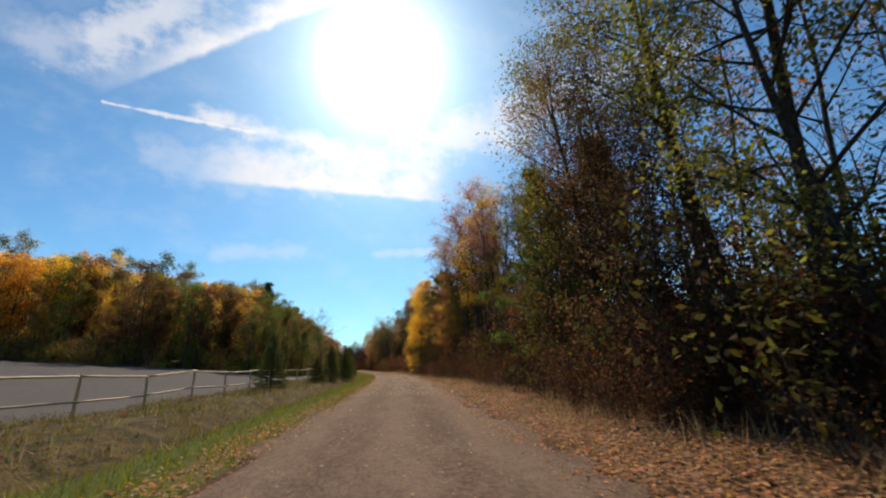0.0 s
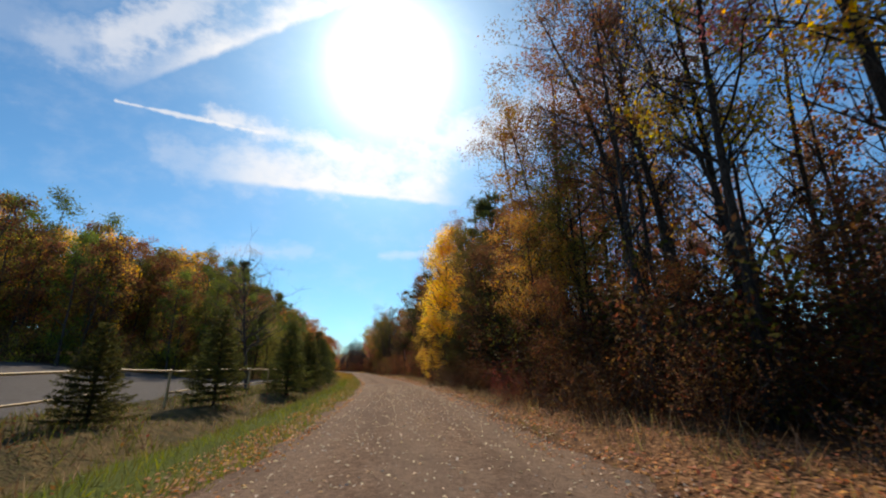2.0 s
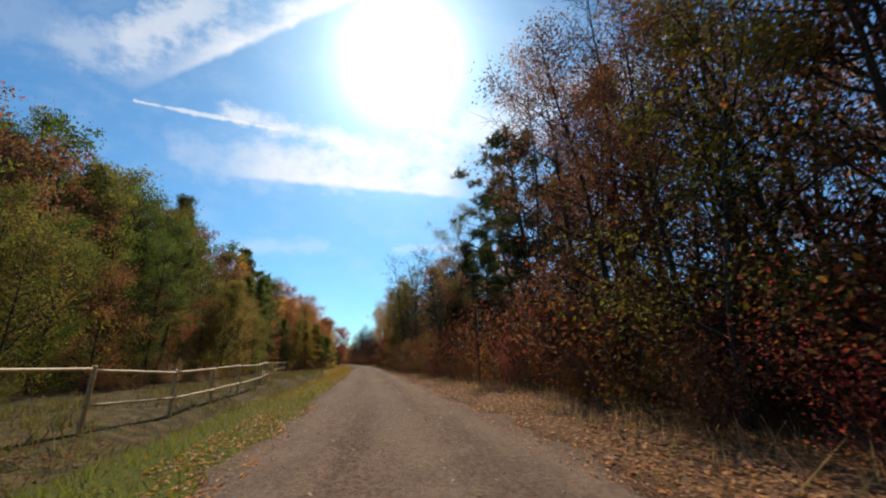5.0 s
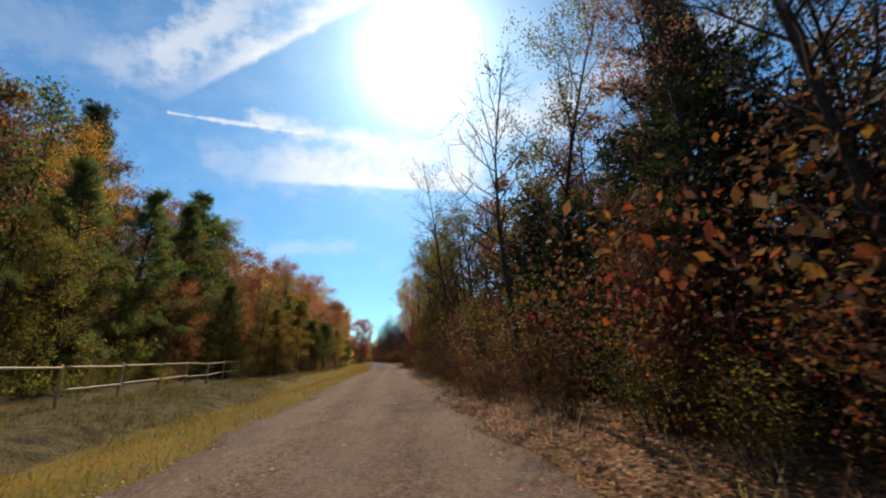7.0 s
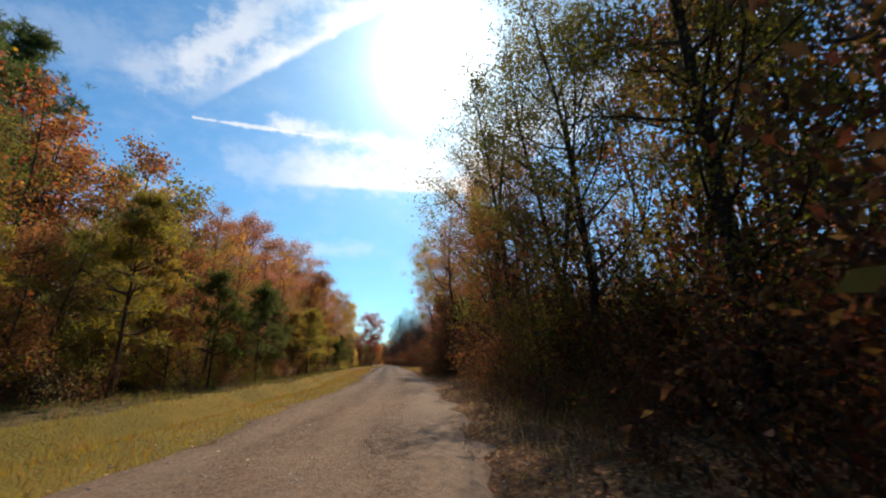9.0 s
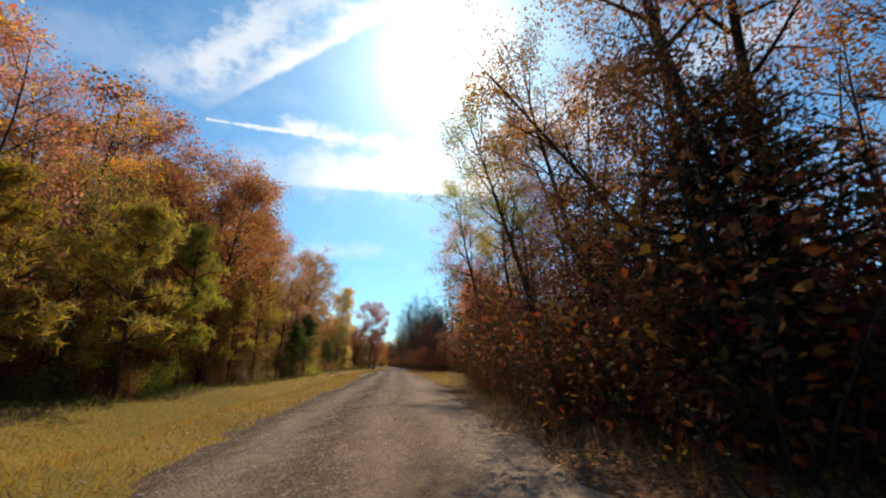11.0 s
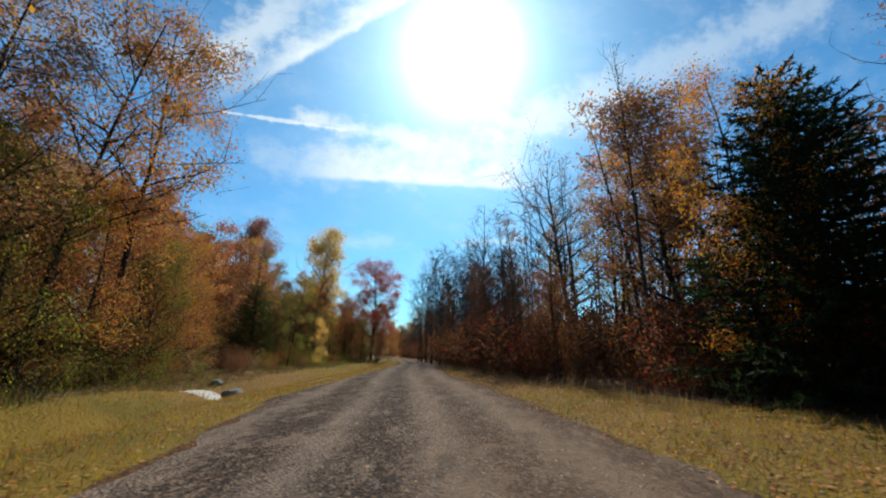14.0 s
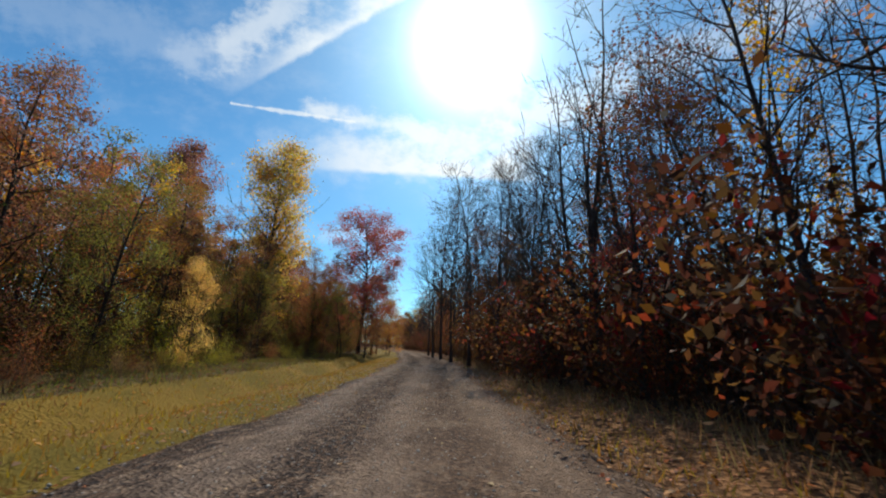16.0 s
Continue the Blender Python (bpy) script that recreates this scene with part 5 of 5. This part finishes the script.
def build_fence(corners, spacing=3.05, height=1.16):
    root = new("fence")
    stops = []
    for (ax, ay), (bx, by) in zip(corners[:-1], corners[1:]):
        n = max(1, round(math.hypot(bx - ax, by - ay) / spacing))
        stops += [(ax + (bx - ax) * i / n, ay + (by - ay) * i / n) for i in range(n)]
    stops.append(corners[-1])
    rng = np.random.default_rng(21)
    posts = [pole_mesh("post", height + 0.35, 0.046, 200 + i) for i in range(4)]
    tops = []
    for x, y in stops:
        z = float(land(x, y))
        ob = part("post", posts[rng.integers(4)], root)
        tilt = rng.normal(size=2) * 0.022
        ob.matrix_basis = Matrix.Translation((x, y, z - 0.35)) @ Matrix.Rotation(tilt[0], 4, "X") @ Matrix.Rotation(tilt[1], 4, "Y") @ Matrix.Rotation(rng.uniform(0, 6), 4, "Z")
        tops.append((x, y, z))
    for i, (a, b) in enumerate(zip(tops[:-1], tops[1:])):
        for h, r in ((1.08, 0.031), (0.46, 0.029)):
            if h < 0.9 and i % 11 == 6:
                continue
            p, q = Vector(a) + Vector((0, 0, h + rng.normal() * 0.015)), Vector(b) + Vector((0, 0, h + rng.normal() * 0.015))
            me = pole_mesh("rail", (q - p).length + 0.12, r, 300 + i * 2 + (h > 0.9), 8, 0.94)
            ob = part("rail", me, root)
            ob.matrix_basis = Matrix.Translation(p + (p - q).normalized() * 0.06 + Vector((0.035 if i % 2 else 0.05, 0, 0))) @ (q - p).to_track_quat("Z", "Y").to_matrix().to_4x4()
    return tagged(root, "low two-rail fence of peeled pale wooden poles", "fence")


build_fence([(x + float(bend(y)), y) for x, y in ((-8.6, -14), (-8.3, 10), (-7.9, 28), (-7.5, 46.7), (-7.9, 58), (-9.3, 76.9), (-10.5, 86), (-11.6, 90.6), (-13.6, 95.0), (-19.3, 120.0), (-19.9, 123.2))])


# ======================= ground cover =======================
def scatter(rng, n, y0, y1, u0, u1, side):
    y = rng.uniform(y0, y1, n)
    left, right = half_width(y)
    u = rng.uniform(u0, u1, n)
    x = road_x(y) + (right + u if side > 0 else -left - u)
    return x, y, u


def grass_cover():
    rng = np.random.default_rng(41)
    x, y, u = scatter(rng, 85000, 2, 235, -0.15, 4.3, -1)
    strip = 2.0 + 0.3 * smooth(y, 70, 100) + 1.5 * smooth(y, 108, 128) + 0.9 * rng.uniform(-0.5, 0.5, len(x))
    ok = u < strip
    x, y, u = x[ok], y[ok], u[ok]
    x2, y2, u2 = scatter(rng, 18000, 166, 212, 0.0, 5.0, 1)
    ok = u2 < 1.3 + 3.3 * np.exp(-((y2 - 184) / 12.0) ** 4)
    x, y = np.concatenate([x, x2[ok]]), np.concatenate([y, y2[ok]])
    n = len(x)
    roots = np.stack([x, y, land(x, y) - 0.01], 1)
    h = rng.uniform(0.05, 0.15, n) * (1 + 0.5 * ripple(x, y))
    tips = roots + np.stack([rng.normal(size=n) * 0.045, rng.normal(size=n) * 0.045, h], 1)
    for part_of, colour, word in ((y < 80 + rng.normal(size=n) * 9, (0.15, 0.165, 0.022), "fresh green"), (None, (0.275, 0.178, 0.036), "yellowing mown")):
        if part_of is None:
            part_of = ~last
        last = part_of
        k = 1.5 if word.startswith("fresh") else 1.0
        up = roots[part_of] + (tips[part_of] - roots[part_of]) * k
        ob = new("grass", blade_mesh("grass", roots[part_of], up, 0.008, M_GRASS, rng))
        ob.color = (*colour, 1)
        tagged(ob, word + " grass of the road verge", "grass", kind="stuff")


def weed_cover():
    rng = np.random.default_rng(43)
    x, y, u = scatter(rng, 84000, 2, 235, 1.6, 7.2, -1)
    lump = ripple(x * 1.3, y * 1.3) + 0.6 * ripple(x * 3.1 + 2, y * 2.7)
    ok = (u > 2.0 + 0.3 * smooth(y, 70, 100) + 1.5 * smooth(y, 108, 128)) & (lump + rng.normal(size=len(x)) * 0.22 > -0.1 - 0.3 * smooth(y, 120, 140))
    x, y, lump = x[ok], y[ok], lump[ok]
    n = len(x)
    roots = np.stack([x, y, land(x, y) - 0.02], 1)
    tall = rng.uniform(0.06, 0.26, n) * (1 + 1.3 * np.clip(lump, 0, 1))
    tips = roots + np.stack([rng.normal(size=n) * 0.1, rng.normal(size=n) * 0.1, tall], 1)
    pick_ = rng.uniform(size=n)
    for lo, hi, colour, label in ((-1.0, 0.30, (0.13, 0.085, 0.04), "dry brown weed stalks beside the fence"), (0.30, 0.92, (0.135, 0.14, 0.028), "olive green weeds in the shallow ditch"), (0.92, 2.0, (0.34, 0.26, 0.16), "bleached dead grass beside the fence")):
        k = (pick_ + 0.16 - 0.16 * smooth(y, 55, 80) - 0.10 >= lo) & (pick_ + 0.06 - 0.16 * smooth(y, 55, 80) < hi)
        ob = new("weeds", blade_mesh("weeds", roots[k], tips[k], 0.011, M_GRASS, rng))
        ob.color = (*colour, 1)
        tagged(ob, label, "weeds", kind="stuff")
    m = 22000
    i = rng.integers(0, n, m)
    p = roots[i] + np.stack([rng.normal(size=m) * 0.1, rng.normal(size=m) * 0.1, rng.uniform(0.02, 0.9, m) * tall[i]], 1)
    for k, colour, label in ((slice(0, 11000), (0.10, 0.105, 0.028), "low broad-leaved weeds on the ditch bank"), (slice(11000, m), (0.20, 0.085, 0.045), "reddish withered weeds on the ditch bank")):
        ob = new("weeds", leaf_mesh("weeds", p[k], 0.075, M_GRASS, rng, 0.0))
        ob.color = (*colour, 1)
        tagged(ob, label, "weeds", kind="stuff")
    # dry growth at the foot of the shady side
    x, y, u = scatter(rng, 34000, 2, 235, 0.3, 3.4, 1)
    lim = np.array([right_edge(v) for v in y])
    ok = (u > lim * 0.45) & (u < lim + 1.0) & (ripple(x * 1.7, y * 1.1) + rng.normal(size=len(x)) * 0.3 > -0.05)
    x, y = x[ok], y[ok]
    n = len(x)
    roots = np.stack([x, y, land(x, y) - 0.02], 1)
    tips = roots + np.stack([rng.normal(size=n) * 0.12, rng.normal(size=n) * 0.12, rng.uniform(0.1, 0.5, n)], 1)
    ob = new("weeds", blade_mesh("weeds", roots, tips, 0.010, M_GRASS, rng))
    ob.color = (0.27, 0.19, 0.10, 1)
    tagged(ob, "dry tan stalks at the foot of the shrubs", "weeds", kind="stuff")
    x, y, u = scatter(rng, 60000, 2, 235, -0.1, 3.0, 1)
    ok = 0.6 * ripple(x * 2.3 + 1, y * 1.3) + 0.6 * ripple(x * 5.1, y * 3.7) + rng.normal(size=len(x)) * 0.2 > 0.16
    x, y = x[ok], y[ok]
    n = len(x)
    roots = np.stack([x, y, land(x, y) - 0.01], 1)
    tips = roots + np.stack([rng.normal(size=n) * 0.07, rng.normal(size=n) * 0.07, rng.uniform(0.04, 0.17, n)], 1)
    for k, colour, label in ((slice(0, n // 2), (0.22, 0.15, 0.06), "short withered grass on the leafy verge"), (slice(n // 2, n), (0.15, 0.125, 0.036), "low olive tufts on the leafy verge")):
        ob = new("grass", blade_mesh("grass", roots[k], tips[k], 0.008, M_GRASS, rng))
        ob.color = (*colour, 1)
        tagged(ob, label, "grass", kind="stuff")


def litter_cover():
    rng = np.random.default_rng(47)
    sets = [scatter(rng, 46000, 1, 120, -0.6, 3.0, 1), scatter(rng, 26000, 120, 235, -0.4, 4.2, 1), scatter(rng, 15000, 1, 78, -0.45, 1.0, -1), scatter(rng, 9000, 150, 235, -0.5, 3.6, -1), scatter(rng, 2500, 1, 235, -4.6, 0.2, 1), scatter(rng, 3800, 18, 58, -4.4, 0.4, 1)]
    for (x, y, u), colour, word in zip(sets, ((0.46, 0.225, 0.10), (0.38, 0.19, 0.09), (0.46, 0.225, 0.07), (0.40, 0.20, 0.085), (0.44, 0.33, 0.21), (0.60, 0.50, 0.36)), ("orange-brown", "brown", "orange", "rusty", "pale", "bleached")):
        drift = 0.5 * ripple(x * 1.9 + 4, y * 1.1) + 0.5 * ripple(x * 4.3, y * 3.1 + 1) + rng.normal(size=len(x)) * 0.25
        keep = (drift > -0.12) | (word in ("pale", "bleached"))
        x, y = x[keep], y[keep]
        n = len(x)
        ur = x - road_x(y)
        left, right = half_width(y)
        on_road = (ur > -left + 0.2) & (ur < right - 0.2)
        z = np.where(on_road, np.maximum(land(x, y), 0.035 * (1 - (ur / 2.4) ** 2)) + 0.012, land(x, y) + 0.02)
        d = unit(np.stack([rng.normal(size=n), rng.normal(size=n), rng.normal(size=n) * 0.22], 1))
        up = unit(np.stack([rng.normal(size=n) * 0.3, rng.normal(size=n) * 0.3, np.ones(n)], 1))
        side = unit(np.cross(d, up))
        s = rng.uniform(0.035, 0.090, (n, 1)) * np.where(on_road, 0.75, 1.0)[:, None]
        c = np.stack([x, y, z], 1)
        co = np.stack([c - d * s * 0.5, c + side * s * 0.36 + [0, 0, 0.012], c + d * s * 0.55, c - side * s * 0.36 + [0, 0, 0.012]], 1).reshape(-1, 3)
        ob = new("fallen_leaves", quick_mesh("fallen_leaves", co, np.arange(n * 4).reshape(-1, 4), M_LITTER))
        ob.color = (*colour, 1)
        tagged(ob, word + " fallen leaves strewn along the gravel road", "fallen leaves", kind="stuff")


def stone_cover():
    rng = np.random.default_rng(53)
    x, y, u = scatter(rng, 15000, 3, 225, -4.9, 0.5, 1)
    x3, y3, u3 = scatter(rng, 16000, 140, 225, -5.4, 0.6, 1)
    x, y, u = np.concatenate([x, x3]), np.concatenate([y, y3]), np.concatenate([u, u3])
    keep = (rng.uniform(size=len(x)) < 0.35 + 0.65 * smooth(y, 110, 165)) | (np.abs(u + 2.3) > 1.8)
    x, y = x[keep], y[keep]
    n = len(x)
    ur = x - road_x(y)
    z = np.maximum(land(x, y), 0.035 * (1 - (ur / 2.4) ** 2)) + 0.004
    s = rng.uniform(0.008, 0.022, (n, 1, 1)) * rng.uniform(0.7, 1.3, (n, 1, 3)) * [1, 1, 0.7]
    oct_ = np.array([[1, 0, 0], [0, 1, 0], [-1, 0, 0], [0, -1, 0], [0, 0, 1], [0, 0, -0.5]], float)
    co = (oct_[None] + rng.normal(size=(n, 6, 3)) * 0.18) * s + np.stack([x, y, z], 1)[:, None]
    f = np.array([[0, 1, 4], [1, 2, 4], [2, 3, 4], [3, 0, 4], [1, 0, 5], [2, 1, 5], [3, 2, 5], [0, 3, 5]])
    fa = (np.arange(n)[:, None, None] * 6 + f[None]).reshape(-1, 3)
    tagged(new("loose_stones", quick_mesh("loose_stones", co.reshape(-1, 3), fa, M_STONE)), "loose grey stones on the gravel road", "stones", kind="stuff")


def field_rock(x, y, size, seed):
    rng = np.random.default_rng(seed)
    bm = bmesh.new()
    bmesh.ops.create_icosphere(bm, subdivisions=3, radius=1.0)
    for v in bm.verts:
        k = 1 + 0.28 * noise.noise(v.co * 1.3 + Vector((seed, 0, 0))) + 0.10 * noise.noise(v.co * 4.1)
        v.co = Vector((v.co.x * k * size[0], v.co.y * k * size[1], max(v.co.z, -0.4) * k * size[2]))
    me = bpy.data.meshes.new("rock")
    bm.to_mesh(me)
    bm.free()
    me.materials.append(M_ROCK)
    ob = new("rock", me)
    ob.matrix_basis = pose(x, y, float(land(x, y)) + size[2] * 0.25, 0, 0, rng.uniform(0, 360))
    return tagged(ob, "dark rounded rock lying at the road's edge", "rock")


def sand_patch(x, y, a, b):
    """A low drift of pale sand left bare beside the road."""
    n, rings = 40, 5
    t = np.arange(n) * 2 * math.pi / n
    edge = 1 + 0.16 * np.sin(2 * t + 1) + 0.10 * np.sin(5 * t) + 0.06 * np.sin(9 * t + 2)
    k = np.linspace(0.02, 1.0, rings)
    X, Y = x + a * np.outer(k, edge * np.cos(t)), y + b * np.outer(k, edge * np.sin(t))
    Z = land(X, Y) + 0.035 * (1 - k[:, None] ** 2) - 0.008
    i = (np.arange(rings - 1)[:, None] * n + np.arange(n)[None, :]).ravel()
    j = (np.arange(rings - 1)[:, None] * n + (np.arange(n)[None, :] + 1) % n).ravel()
    me = quick_mesh("sand", np.stack([X, Y, Z], -1).reshape(-1, 3), np.stack([i, j, j + n, i + n], 1), M_SAND, True)
    return tagged(new("sand", me), "low drift of pale bare sand beside the gravel road", "sand", kind="structure")


grass_cover()
weed_cover()
litter_cover()
stone_cover()
sand_patch(-29.2, 192.6, 0.9, 0.9)
field_rock(-27.9, 191.9, (0.36, 0.30, 0.24), 3)
field_rock(-30.6, 195.0, (0.30, 0.26, 0.20), 5)


def bevelled_box(name, size, centre, bevel, mat):
    bm = bmesh.new()
    bmesh.ops.create_cube(bm, size=1.0, matrix=Matrix.Translation(centre) @ Matrix.Diagonal((*size, 1.0)))
    bmesh.ops.bevel(bm, geom=bm.edges[:], offset=bevel, segments=2, affect="EDGES")
    me = bpy.data.meshes.new(name)
    bm.to_mesh(me)
    bm.free()
    me.materials.append(mat)
    return me


def sign_metal():
    m, n = material("dull sheet metal")
    co = n.add("ShaderNodeTexCoord").outputs["Object"]
    stain = n.noise(co, 6.0, 5.0)
    finish(n, n.mix(n.step(stain, 0.35, 0.7), rgb(0.30, 0.31, 0.33), rgb(0.46, 0.47, 0.49)), 0.5, stain, 0.1, 0.002, 0.4)
    return m


def road_sign(x, y, turn):
    """A tall blank-backed sign on one square post beside the road."""
    root = new("road_sign")
    root.matrix_basis = Matrix.Translation((x, y, float(land(x, y)))) @ Matrix.Rotation(turn, 4, "Z") @ Matrix.Rotation(-0.03, 4, "Y")
    part("post", bevelled_box("post", (0.09, 0.09, 3.9), (0, 0, 1.45), 0.008, M_BARK), root, "dark stained wooden post")
    part("panel", bevelled_box("panel", (0.006, 0.75, 1.15), (0.05, 0, 2.80), 0.0015, sign_metal()), root, "bare grey metal panel")
    for z in (2.45, 3.15):
        part("bolt", bevelled_box("bolt", (0.03, 0.025, 0.025), (-0.05, 0, z), 0.004, sign_metal()), root)
    return tagged(root, "grey metal sign panel on a dark wooden post", "sign")


road_sign(0.18, 83.6, -0.10)
